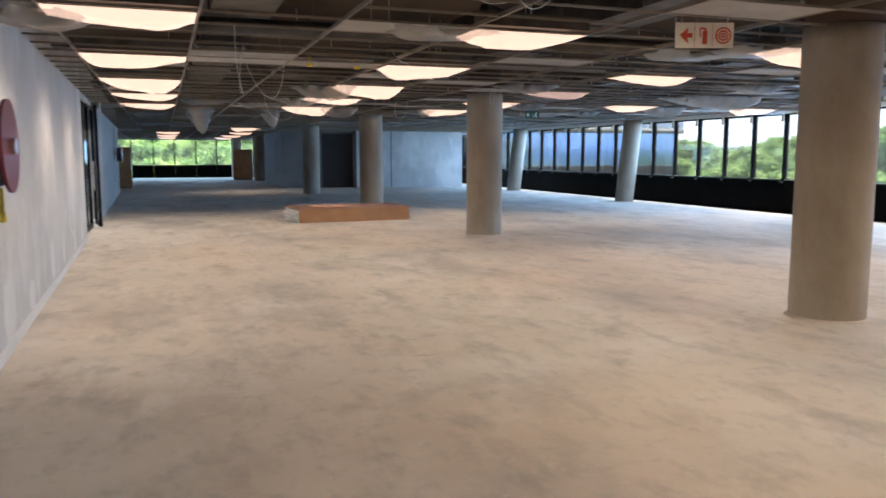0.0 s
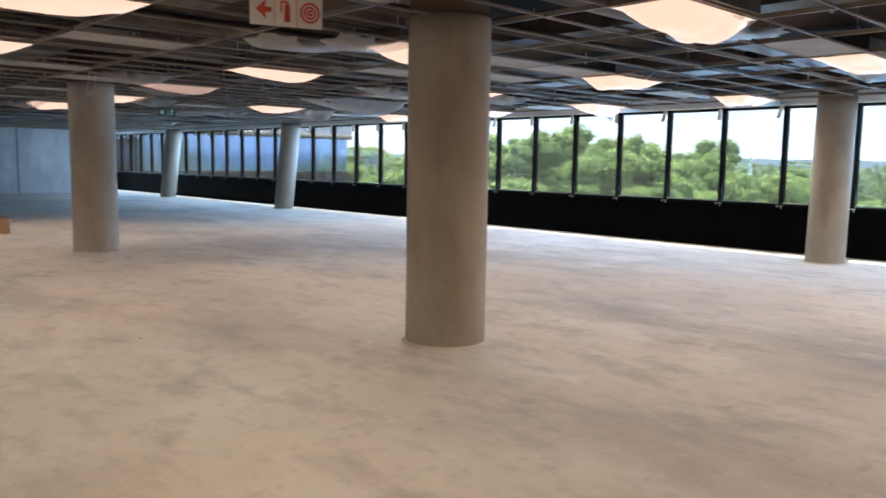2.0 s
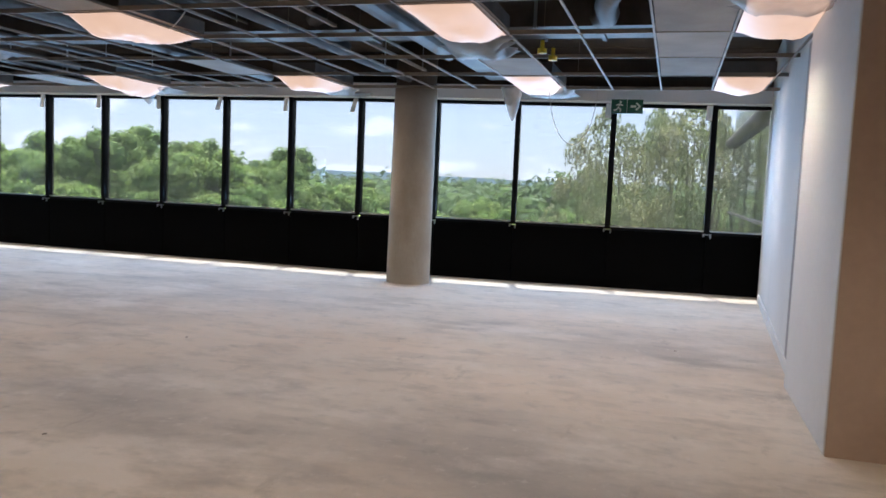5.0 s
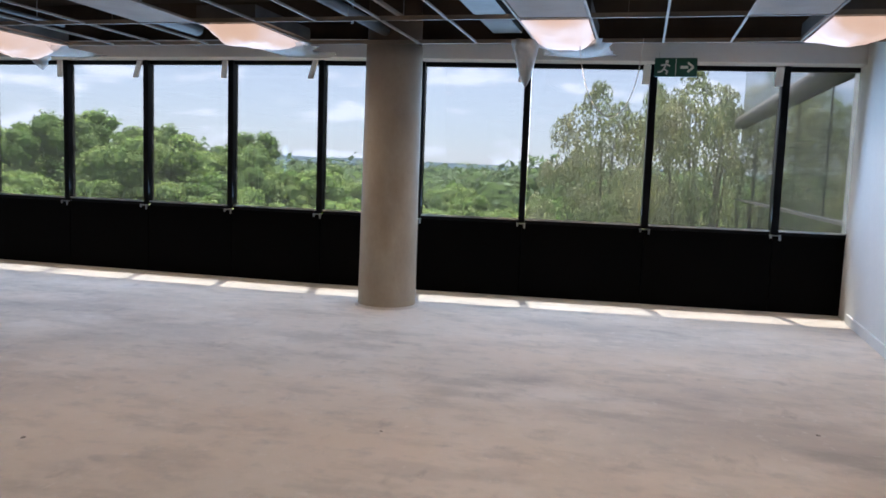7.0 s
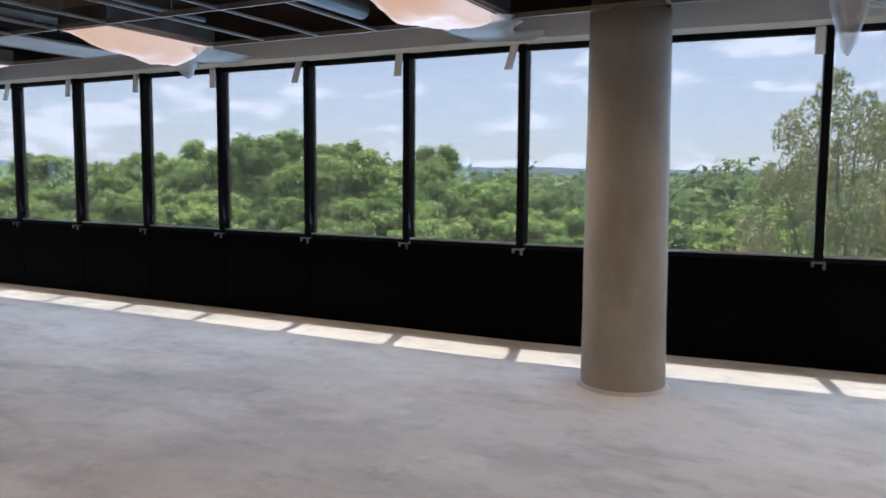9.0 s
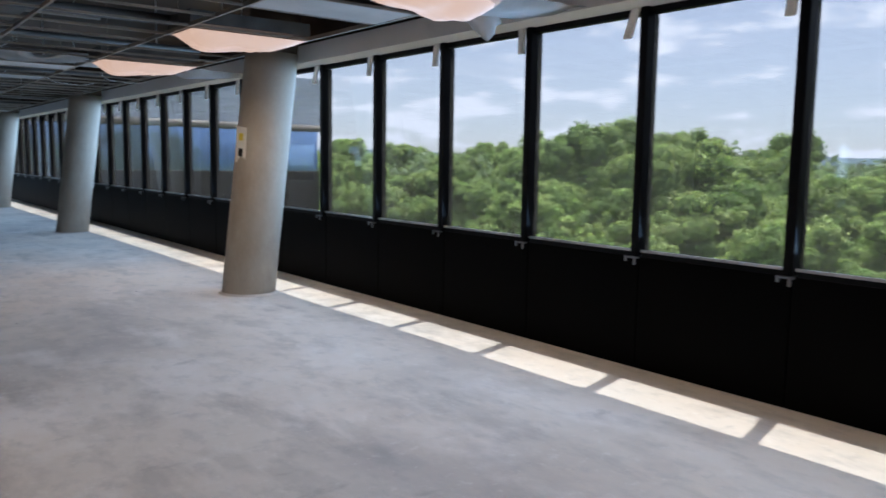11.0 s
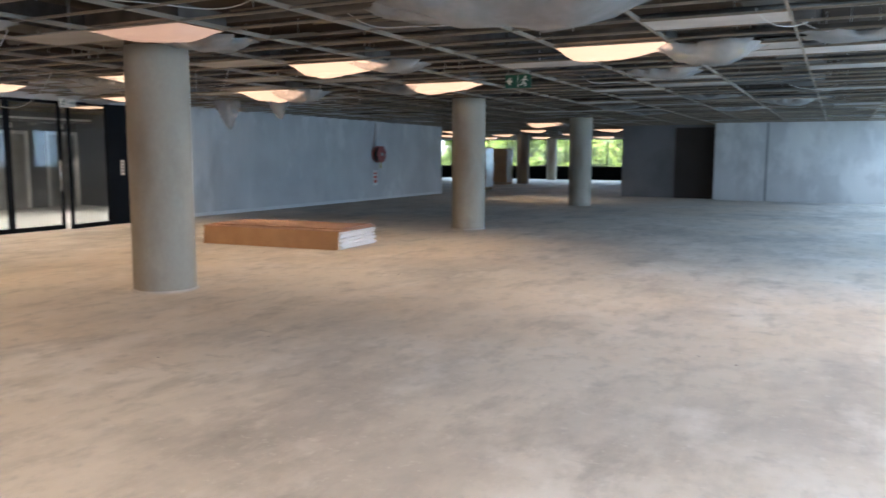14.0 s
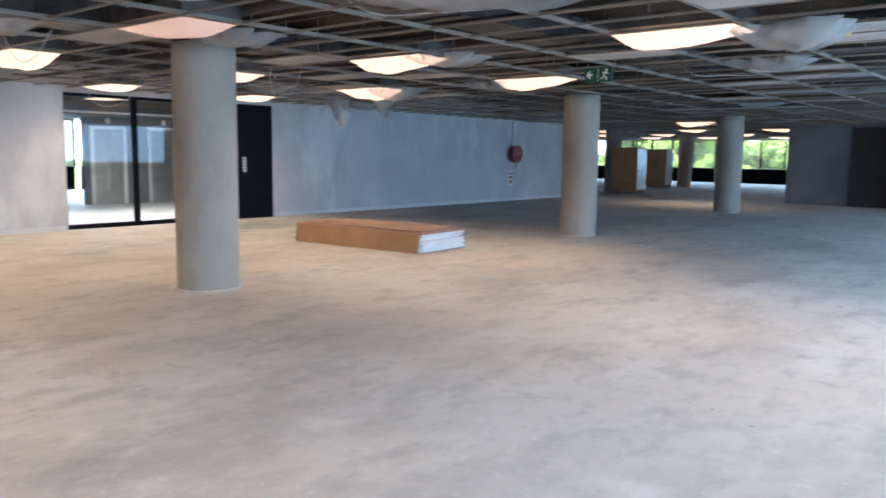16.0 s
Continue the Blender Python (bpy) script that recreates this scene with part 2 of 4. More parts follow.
M_YELLOW = surface("yellow_plastic", (0.62, 0.5, 0.03), (0.7, 0.57, 0.05), 0.5, 3, 30, 0.0)
M_CABLE = surface("white_cable", (0.55, 0.53, 0.5), (0.65, 0.63, 0.6), 0.5, 3, 30, 0.0)
M_RUBBER = surface("black_rubber", (0.02, 0.02, 0.02), (0.035, 0.035, 0.035), 0.6, 3, 30, 0.0)
M_DEBRIS = surface("debris_chip", (0.14, 0.12, 0.10), (0.3, 0.27, 0.23), 0.9, 6, 30, 0.1, vary=0.4)
M_LIT = glow("lit_diffuser", (1.0, 0.60, 0.38), LAMP_STRENGTH)
M_DIM = glow("dim_diffuser", (1.0, 0.55, 0.38), LAMP_STRENGTH * 0.38)
M_GLASS = clear_glass("window_glass", (0.37, 0.385, 0.395), 0.012)
M_CLEARPANE = clear_glass("clear_window_glass", (0.52, 0.55, 0.54), 0.04)
M_DOORGLASS = clear_glass("door_glass", (0.90, 0.92, 0.91))
M_WINGGLASS = surface("blue_reflective_glass", (0.18, 0.31, 0.58), (0.23, 0.37, 0.64), 0.07, 0.4, 3, 0.01, metal=1.0)
# pale base colour paints the sky's reflection on the upper glass
M_WINGTOP = surface("sky_pale_reflective_glass", (0.46, 0.52, 0.60), (0.54, 0.60, 0.68), 0.08, 0.4, 3, 0.01, spec=0.9)
M_MIRROR = surface("mirror_glazing", (0.36, 0.41, 0.46), (0.43, 0.48, 0.53), 0.05, 0.4, 3, 0.01, metal=1.0)
M_COPING = surface("coping_metal", (0.19, 0.165, 0.14), (0.26, 0.23, 0.20), 0.5, 1, 20, 0.03)
M_BARK = surface("bark", (0.10, 0.075, 0.055), (0.17, 0.13, 0.10), 0.9, 3, 20, 0.4, stretch=(1, 1, 0.3))
M_GROUND = surface("grass_ground", (0.05, 0.085, 0.025), (0.10, 0.13, 0.045), 0.95, 0.02, 0.6, 0.2)
# the blue paints distance haze into the hill colour
M_HILL = surface("haze_blue_hills", (0.09, 0.13, 0.17), (0.11, 0.16, 0.19), 0.95, 0.01, 0.1, 0.0, spec=0.1)


def leaf_material(name, a, b):
    m = surface(name, a, b, 0.6, 0.5, 3, 0.0, vary=0.18, spec=0.3)
    n, l = m.node_tree.nodes, m.node_tree.links
    bsdf = n["Principled BSDF"]
    old = bsdf.inputs["Base Color"].links[0].from_socket
    geo = n.new("ShaderNodeNewGeometry")
    mr = n.new("ShaderNodeMapRange")
    mr.inputs["To Min"].default_value, mr.inputs["To Max"].default_value = 0.55, 1.5
    hsv = n.new("ShaderNodeHueSaturation")
    l.new(geo.outputs["Random Per Island"], mr.inputs["Value"])
    l.new(mr.outputs["Result"], hsv.inputs["Value"])
    l.new(old, hsv.inputs["Color"])
    l.new(hsv.outputs["Color"], bsdf.inputs["Base Color"])
    thin = n.new("ShaderNodeBsdfTranslucent")
    l.new(hsv.outputs["Color"], thin.inputs["Color"])
    mix = n.new("ShaderNodeMixShader")
    mix.inputs["Fac"].default_value = 0.4
    l.new(bsdf.outputs["BSDF"], mix.inputs[1])
    l.new(thin.outputs["BSDF"], mix.inputs[2])
    l.new(mix.outputs["Shader"], n["Material Output"].inputs["Surface"])
    return m


M_LEAF = leaf_material("leaves", (0.21, 0.34, 0.08), (0.43, 0.52, 0.16))
M_LEAF_DRY = leaf_material("leaves_olive", (0.30, 0.36, 0.16), (0.50, 0.48, 0.27))
# dark green that paints the shade inside the tree crowns
M_LEAF_SHADE = surface("shaded_inner_leaves", (0.08, 0.135, 0.04), (0.13, 0.19, 0.055), 0.8, 0.8, 4, 0.0, spec=0.1)
M_LEAF_FAR = leaf_material("leaves_far", (0.18, 0.26, 0.12), (0.26, 0.34, 0.16))


# ---- mesh helpers ----
def box(bm, x0, x1, y0, y1, z0, z1, bevel=0.0):
    vs = [bm.verts.new((x, y, z)) for z in (z0, z1) for y in (y0, y1) for x in (x0, x1)]
    fs = [bm.faces.new([vs[i] for i in q]) for q in ((0, 2, 3, 1), (4, 5, 7, 6), (0, 1, 5, 4), (2, 6, 7, 3), (0, 4, 6, 2), (1, 3, 7, 5))]
    if bevel:
        edges = list({e for f in fs for e in f.edges})
        bmesh.ops.bevel(bm, geom=edges, offset=bevel, segments=2, affect="EDGES", profile=0.5)


def rod(bm, a, b, r, seg=10, r2=None):
    a, b = Vector(a), Vector(b)
    d = b - a
    m = Matrix.Translation((a + b) / 2) @ d.to_track_quat("Z", "Y").to_matrix().to_4x4()
    bmesh.ops.create_cone(bm, cap_ends=True, segments=seg, radius1=r, radius2=r if r2 is None else r2, depth=d.length, matrix=m)


def boxed(*spans, bevel=0.0):
    bm = bmesh.new()
    for s in spans:
        box(bm, *s, bevel=bevel)
    return bm


def rods(*spans):
    bm = bmesh.new()
    for s in spans:
        rod(bm, *s)
    return bm


def finish(name, bm, material, smooth=False):
    me = bpy.data.meshes.new(name)
    bm.to_mesh(me)
    bm.free()
    me.materials.append(material)
    if smooth:
        for p in me.polygons:
            p.use_smooth = True
    return me


def part(name, bm, material, parent, label="", smooth=False):
    ob = new(name, finish(name, bm, material, smooth))
    ob.parent = parent
    return tagged(ob, label) if label else ob


def setting(name, bm, material, label, category, smooth=False):
    return tagged(new(name, finish(name, bm, material, smooth)), label, category, kind="structure")


def thing(name, label, category, at=None, group=""):
    ob = new(name)
    ob.empty_display_size = 0.1
    if at is not None:
        ob.matrix_basis = at
    return tagged(ob, label, category, group)


def polyline(name, pts, r, material, parent=None, label="", category=""):
    """A round cable through some points, smoothed."""
    cu = bpy.data.curves.new(name, "CURVE")
    cu.dimensions, cu.bevel_depth, cu.bevel_resolution, cu.resolution_u = "3D", r, 2, 6
    sp = cu.splines.new("NURBS")
    sp.points.add(len(pts) - 1)
    for p, q in zip(sp.points, pts):
        p.co = (*q, 1)
    sp.use_endpoint_u, sp.order_u = True, 4
    cu.materials.append(material)
    ob = new(name, cu)
    ob.parent = parent
    return tagged(ob, label, category) if label else ob


def from_arrays(name, verts, faces, material):
    me = bpy.data.meshes.new(name)
    me.from_pydata([tuple(v) for v in verts], [], [tuple(f) for f in faces])
    me.materials.append(material)
    return me


# ---- the large structure ----
X_WEST, X_LEFT, Y_BACK, Y_FAR = -7.2, -22.0, -9.0, 54.6
Z_SOFFIT, Z_GRID = 3.35, 2.7


def facade_x(y):
    return 9.87 + max(0.0, 4.4 - y) * 0.083


setting("floor", boxed((X_LEFT, 10.6, Y_BACK, Y_FAR + 0.3, -0.3, 0.0)), M_FLOOR, "bare dusty cement screed floor with dark stains", "floor")
setting("slab_above", boxed((X_LEFT, 9.8, Y_BACK, Y_FAR + 0.3, Z_SOFFIT, Z_SOFFIT + 0.3)), M_SLAB, "concrete soffit above the open ceiling, coloured dark for the shaded void", "ceiling")

# core wall on the long side, with the lobby opening from y 13.1 to 18.0
DOOR_A, DOOR_B, DOOR_H = 13.1, 18.0, 2.62
def skewed(bm):
    """Turns what stands along the core wall by the wall's slight skew to the windows."""
    for v in bm.verts:
        v.co.x += west_shift(v.co.y)
    return bm


def west_shift(y):
    return (15.5 - y) * 0.0205


setting("wall_west", skewed(boxed((X_WEST - 0.2, X_WEST, Y_BACK, DOOR_A, 0, Z_SOFFIT), (X_WEST - 0.2, X_WEST, DOOR_B, 33.4, 0, Z_SOFFIT),
                           (X_WEST - 0.2, X_WEST, DOOR_A, DOOR_B, DOOR_H, Z_SOFFIT))), M_PLASTER, "grey skim-plastered wall with pale patches", "wall")
setting("wall_lobby", boxed((-13.8, -13.6, 16.5, 21.0, 0, Z_SOFFIT), (-21.9, X_WEST - 0.2, 10.8, 11.0, 0, Z_SOFFIT), (-13.8, X_WEST - 0.2, 21.0, 21.2, 0, Z_SOFFIT),
        (-13.6, -12.9, 11.0, 21.0, 2.45, Z_SOFFIT)), M_GREYWALL,
        "grey lobby walls and bulkhead behind the glazed doors", "wall")
setting("wall_core_end", boxed((-12.6, X_WEST - 0.2 + west_shift(33.4), 33.2, 33.398, 0, Z_SOFFIT), (-12.8, -12.6, 21.2, 33.4, 0, Z_SOFFIT)), M_PLASTER, "plastered end of the core wall", "wall")


def raked(bm):
    """Turns the partition's far part square to the slanting window line."""
    for v in bm.verts:
        if v.co.y > -2.0:
            v.co.y -= (v.co.x - 4.95) * 0.05
    return bm


setting("wall_south", raked(boxed((4.95, 10.6, Y_BACK, -1.18, 0, Z_SOFFIT))), M_WHITE, "white skim-plastered partition beside the windows", "wall")
setting("wall_south_pier", boxed((3.36, 4.948, Y_BACK, -1.12, 0, Z_SOFFIT), bevel=0.012), M_WHITE, "rough plastered wall end", "wall")
# thin face added to carry the wall end's shade as colour
setting("wall_south_end", boxed((3.352, 3.358, Y_BACK, -1.128, 0, Z_SOFFIT)), M_WARMSHADE, "plaster wall end with warm brown lamp shade put into its colour", "wall")
# unpainted strip, its grey deepened to paint the shade beside the pier
setting("wall_south_strip", raked(boxed((4.952, 5.7, -1.2, -1.174, 0, 2.66))), M_MIDGREY, "grey strip of the partition, unpainted and partly darkened for shade", "wall")
setting("skirting_south", raked(boxed((4.952, 9.9, -1.2, -1.16, 0, 0.10), bevel=0.004)), M_WHITE, "white skirting along the partition", "skirting")
setting("wall_back", boxed((X_LEFT, 3.36, Y_BACK - 0.2, Y_BACK, 0, Z_SOFFIT)), M_PLASTER, "plain plastered wall", "wall")
setting("wall_far_left", boxed((X_LEFT - 0.2, X_LEFT, Y_BACK, 15.0, 0, Z_SOFFIT), (X_LEFT - 0.2, X_LEFT, 25.0, Y_FAR, 0, Z_SOFFIT), (X_LEFT - 0.2, X_LEFT, 15.0, 25.0, 2.66, Z_SOFFIT)), M_PLASTER, "plain plastered wall", "wall")
setting("wall_box_white", boxed((3.0, 8.45, 34.1, 41.2, 0, Z_SOFFIT)), M_PLASTER, "white plasterboard wall of the service core", "wall")
setting("wall_box_joint", boxed((4.7, 4.76, 34.092, 34.1, 0, 2.7)), M_GREYWALL, "taped joint in the white wall", "wall")
setting("wall_box_grey", boxed((-0.5, 3.0, 34.9, 41.2, 0, Z_SOFFIT)), M_GREYWALL, "grey wall of the service core", "wall")
# plain dark brown panel over the right part of the grey wall
setting("core_dark_panel", boxed((1.5, 2.99, 34.84, 34.897, 0, 2.6)), M_DARKWALL, "dark brown panel on the grey wall", "door")
setting("skirting", skewed(boxed((X_WEST, X_WEST + 0.014, Y_BACK, DOOR_A - 0.05, 0, 0.09), (X_WEST, X_WEST + 0.014, DOOR_B + 0.05, 33.4, 0, 0.09))), M_WHITE, "white skirting strip along the wall", "skirting")


def facade_strip(d0, d1, z0, z1):
    """A bar that follows the window line, from d0 to d1 across it."""
    bm = bmesh.new()
    rows = []
    for y in (-1.8, 1.0, 2.8, 4.4, Y_FAR):
        x = facade_x(y)
        rows.append([bm.verts.new(q) for q in ((x + d0, y, z0), (x + d1, y, z0), (x + d1, y, z1), (x + d0, y, z1))])
    for a, b in zip(rows, rows[1:]):
        for k in range(4):
            bm.faces.new((a[k], a[(k + 1) % 4], b[(k + 1) % 4], b[k]))
    bm.faces.new(rows[0])
    bm.faces.new(rows[-1][::-1])
    bmesh.ops.recalc_face_normals(bm, faces=bm.faces[:])
    return bm


setting("bulkhead", facade_strip(-0.30, 0.05, 2.66, 2.86), M_WHITE, "white bulkhead above the windows", "bulkhead")
setting("edge_beam", facade_strip(-0.06, 0.06, 2.864, Z_SOFFIT - 0.01), M_SLAB, "slab edge beam above the windows, coloured dark for the shaded void", "beam")
setting("slab_edge", facade_strip(-0.55, 0.06, Z_SOFFIT - 0.006, Z_SOFFIT + 0.29), M_SLAB, "slab edge above the windows, coloured dark for the shaded void", "beam")
setting("spandrel_backing", facade_strip(0.05, 0.07, 0.0, 0.85), M_SPANDREL, "black backing behind the spandrel panels", "panel")
setting("far_beam", boxed((X_LEFT, 10.6, Y_FAR - 0.1, Y_FAR + 0.3, 2.66, Z_SOFFIT)), M_WHITE, "beam over the far windows", "beam")

# open ceiling grid: runners every 1.2 m, cross tees every 0.6 m
bm = bmesh.new()
GX = [-6.65 + 1.2 * k for k in range(-12, 14)]
GY = [0.6 * k for k in range(-15, 91)]
rg = random.Random(4)
for x in GX:
    box(bm, x - 0.011, x + 0.011, Y_BACK, Y_FAR - 0.2, Z_GRID, Z_GRID + 0.004)
    box(bm, x - 0.003, x + 0.003, Y_BACK, Y_FAR - 0.2, Z_GRID + 0.004, Z_GRID + 0.04)
for y in GY:
    for a, b in zip(GX, GX[1:]):
        if b > 9.5 or rg.random() < 0.06:
            continue
        s = rg.uniform(-0.006, 0.004)
        box(bm, a + 0.013, b - 0.013, y - 0.009, y + 0.009, Z_GRID + s, Z_GRID + 0.004 + s)
        box(bm, a + 0.013, b - 0.013, y - 0.003, y + 0.003, Z_GRID + 0.004 + s, Z_GRID + 0.022 + s)
for x in GX[::2]:
    for y in GY[::4]:
        box(bm, x - 0.002, x + 0.002, y + 0.3, y + 0.304, Z_GRID + 0.04, Z_SOFFIT)
setting("ceiling", bm, M_BAR, "open suspended ceiling grid with most tiles removed", "ceiling")

# services above the grid
rs = random.Random(9)
for k, x in enumerate((-5.0, -1.2, 2.6, 6.4)):
    d = thing("air_duct", "galvanised sheet-metal air duct above the ceiling grid", "duct", group="ducts above the ceiling")
    bm = boxed((x - 0.3, x + 0.3, -1.0, 53.0, 2.92, 3.2))
    part("duct_body", bm, M_DUCT, d)
    for j in range(22):
        yy = 0.5 + j * 2.4
        part("flange", boxed((x - 0.325, x + 0.325, yy, yy + 0.04, 2.895, 3.225)), M_DUCT, d)
    for j in range(10):
        yy = 1.1 + j * 5
        part("hanger", boxed((x - 0.34, x - 0.33, yy, yy + 0.03, 2.9, Z_SOFFIT)), M_STEEL, d)
        part("hanger", boxed((x + 0.33, x + 0.34, yy, yy + 0.03, 2.9, Z_SOFFIT)), M_STEEL, d)
for k in range(24):
    yy = -0.5 + k * 2.2 + rs.uniform(-0.5, 0.5)
    p = thing("service_pipe", "dark service pipe under the soffit", "pipe", group="pipes above the ceiling")
    x0 = rs.uniform(-7, 0)
    x1 = rs.uniform(4, 9.4)
    r = rs.choice((0.03, 0.05, 0.08))
    zz = 2.83
    part("pipe", rods(((x0, yy, zz), (x1, yy + rs.uniform(-0.3, 0.3), zz), r, 12)), rs.choice((M_PIPE, M_DUCT)), p, smooth=True)
    for xx in (x0 + 0.5, x1 - 0.6):
        part("hanger", boxed((xx, xx + 0.01, yy - 0.01, yy + 0.01, zz, Z_SOFFIT)), M_STEEL, p)
for k in range(8):
    yy = 2.0 + k * 6.1
    t = thing("cable_tray", "slotted metal cable tray above the ceiling grid", "cable tray", group="cable trays")
    part("tray", boxed((-7.0, 9.3, yy, yy + 0.3, 2.86, 2.865), (-7.0, 9.3, yy, yy + 0.005, 2.865, 2.91), (-7.0, 9.3, yy + 0.295, yy + 0.3, 2.865, 2.91)), M_DUCT, t)
    for x in (-5, -2, 1, 4, 7):
        part("hanger", boxed((x, x + 0.01, yy + 0.14, yy + 0.15, 2.865, Z_SOFFIT)), M_STEEL, t)

# thin conduits and hanger channels that run across between the ducts
rk = random.Random(52)
for k in range(70):
    yy, x0, zz = rk.uniform(-0.8, 30), rk.uniform(-7.0, 3.5), rk.uniform(2.79, 3.25)
    x1 = min(9.2, x0 + rk.uniform(2.5, 8.0))
    c = thing("conduit", "thin dusty conduit slung above the ceiling grid", "conduit", group="conduits above the ceiling")
    if k % 3:
        part("tube", rods(((x0, yy, zz), (x1, yy + rk.uniform(-0.15, 0.15), zz + rk.uniform(-0.03, 0.03)), rk.choice((0.011, 0.016, 0.022)), 8)), rk.choice((M_PIPE, M_BAR, M_DUCT)), c, smooth=True)
    else:
        part("channel", boxed((x0, x1, yy, yy + 0.041, zz, zz + 0.003), (x0, x1, yy, yy + 0.003, zz + 0.003, zz + 0.03), (x0, x1, yy + 0.038, yy + 0.041, zz + 0.003, zz + 0.03)), rk.choice((M_BAR, M_DUCT)), c)
    for xx in (x0 + 0.3, x1 - 0.3):
        part("hanger", boxed((xx, xx + 0.006, yy, yy + 0.006, zz, Z_SOFFIT)), M_STEEL, c)

# ---- windows ----
def window_bay(name, w, sill, head, label, glass):
    """One bay along +y from the origin, the room towards -x: frame, pane, spandrel panel, brackets."""
    fr = boxed((-0.06, 0.07, -0.035, 0.035, sill - 0.04, head), (-0.02, 0.05, 0.035, w - 0.035, head - 0.05, head), (-0.02, 0.05, 0.035, w - 0.035, sill - 0.05, sill), bevel=0.004)
    ob = setting(name, fr, M_BLACK, label, "window")
    part("pane", boxed((0.012, 0.020, 0.036, w - 0.036, sill + 0.001, head - 0.051)), glass, ob)
    part("glazing_bead", boxed((-0.035, -0.021, 0.036, w - 0.036, sill - 0.012, sill + 0.006)), M_STEEL, ob, "pale metal strip under the pane")
    part("spandrel_panel", boxed((0.0, 0.045, 0.004, w - 0.004, 0.0, sill - 0.051), bevel=0.003), M_SPANDREL, ob, "matt black spandrel panel")
    return ob


def blind_bracket(lean):
    bm = bmesh.new()
    box(bm, -0.09, -0.062, 0.03, 0.10, 2.44, 2.65, bevel=0.008)
    for v in bm.verts:
        v.co.y += (2.65 - v.co.z) * lean
        v.co.x -= (2.65 - v.co.z) * 0.06
    return finish("paper_wrap", bm, M_PAPER)


def hook():
    bm = boxed((-0.10, -0.062, -0.05, 0.05, 0.845, 0.855), (-0.11, -0.10, -0.05, -0.03, 0.80, 0.86), (-0.11, -0.10, 0.03, 0.05, 0.82, 0.86))
    return finish("latch", bm, M_STEEL)


WRAPS = [blind_bracket(s) for s in (-0.06, 0.0, 0.05, 0.28)]
HOOK = hook()
SILL, HEAD = 0.9, 2.66
bay = window_bay("window_1", 1.195, SILL, HEAD, "black-framed window bay over a black spandrel panel", M_GLASS)
far_bay = window_bay("window_far", 1.4, SILL, HEAD, "black-framed window bay at the far end", M_CLEARPANE)
ys = [-1.75, -0.71, 0.66, 2.03, 3.24, 4.44] + [4.44 + 1.182 * k for k in range(1, 43)]
rw = random.Random(2)
for i, (ya, yb) in enumerate(zip(ys, ys[1:])):
    xa, xb = facade_x(ya), facade_x(yb)
    w = math.hypot(xb - xa, yb - ya)
    m = pose(xa, ya, 0, 0, 0, math.degrees(math.atan2(-(xb - xa), yb - ya)))
    ob = bay if i == 0 else copy_thing(bay, m)
    ob.matrix_basis = m @ Matrix.Diagonal((1, w / 1.195, 1, 1))
    ob.name = "window_%d" % (i + 1)
    for nm, me in (("blind_bracket", rw.choice(WRAPS)), ("latch", HOOK)):
        if nm == "blind_bracket" and rw.random() < 0.12:
            continue
        c = new(nm, me)
        c.parent = ob
        tagged(c, "paper-wrapped blind bracket" if nm == "blind_bracket" else "small steel latch")
for i in range(22):
    m = pose(-21.8 + 1.4 * i + 1.4, Y_FAR, 0, 0, 0, 90)
    ob = far_bay if i == 0 else copy_thing(far_bay, m)
    ob.matrix_basis = m
    ob.name = "window_%d" % (i + 60)


# ---- columns ----
def column(x, y, r, dx=0.0, dy=0.0, label="round fair-faced concrete column"):
    bm = bmesh.new()
    seg, rings = 48, 14
    rows = []
    top = 2.72
    for j in range(rings + 1):
        f = j / rings
        rr = r * (1 + 0.004 * math.sin(j * 1.7))
        rows.append([bm.verts.new((dx * f + rr * math.cos(a), dy * f + rr * math.sin(a), top * f)) for a in [2 * math.pi * i / seg for i in range(seg)]])
    for p, q in zip(rows, rows[1:]):
        for i in range(seg):
            bm.faces.new((p[i], p[(i + 1) % seg], q[(i + 1) % seg], q[i]))
    bm.faces.new(rows[-1])
    ob = tagged(new("column", finish("column", bm, M_CONC, True)), label, "column", "concrete columns")
    ob.location = (x, y, 0)
    # shaft top in the dark void colour, as shade above the grid
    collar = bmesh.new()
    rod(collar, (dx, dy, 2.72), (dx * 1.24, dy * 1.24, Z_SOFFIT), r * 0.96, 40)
    part("upper_shaft", collar, M_SLAB, ob, "column shaft above the ceiling line, coloured dark for the shaded void", True)
    base = bmesh.new()
    rod(base, (0, 0, 0), (0, 0, 0.02), r + 0.035, 40, r + 0.005)
    part("mortar_foot", base, M_FLOOR, ob, "rough mortar ring at the foot")
    return ob


for x, y in ((0.2, 3.12), (0.12, 11.45), (0.03, 19.85), (-0.2, 28.5), (-0.3, 45.6), (-8.6, 45.3), (-8.6, 37.5)):
    column(x, y, 0.345)
for x, y in ((8.87, 3.24), (8.83, 11.48), (8.8, 19.9), (8.72, 28.5)):
    column(x, y, 0.30, 0.37, 0.11, "concrete column leaning outwards beside the windows")
for x in (-9.6, -1.0):
    column(x, 53.0, 0.33, 0.0, 0.0)


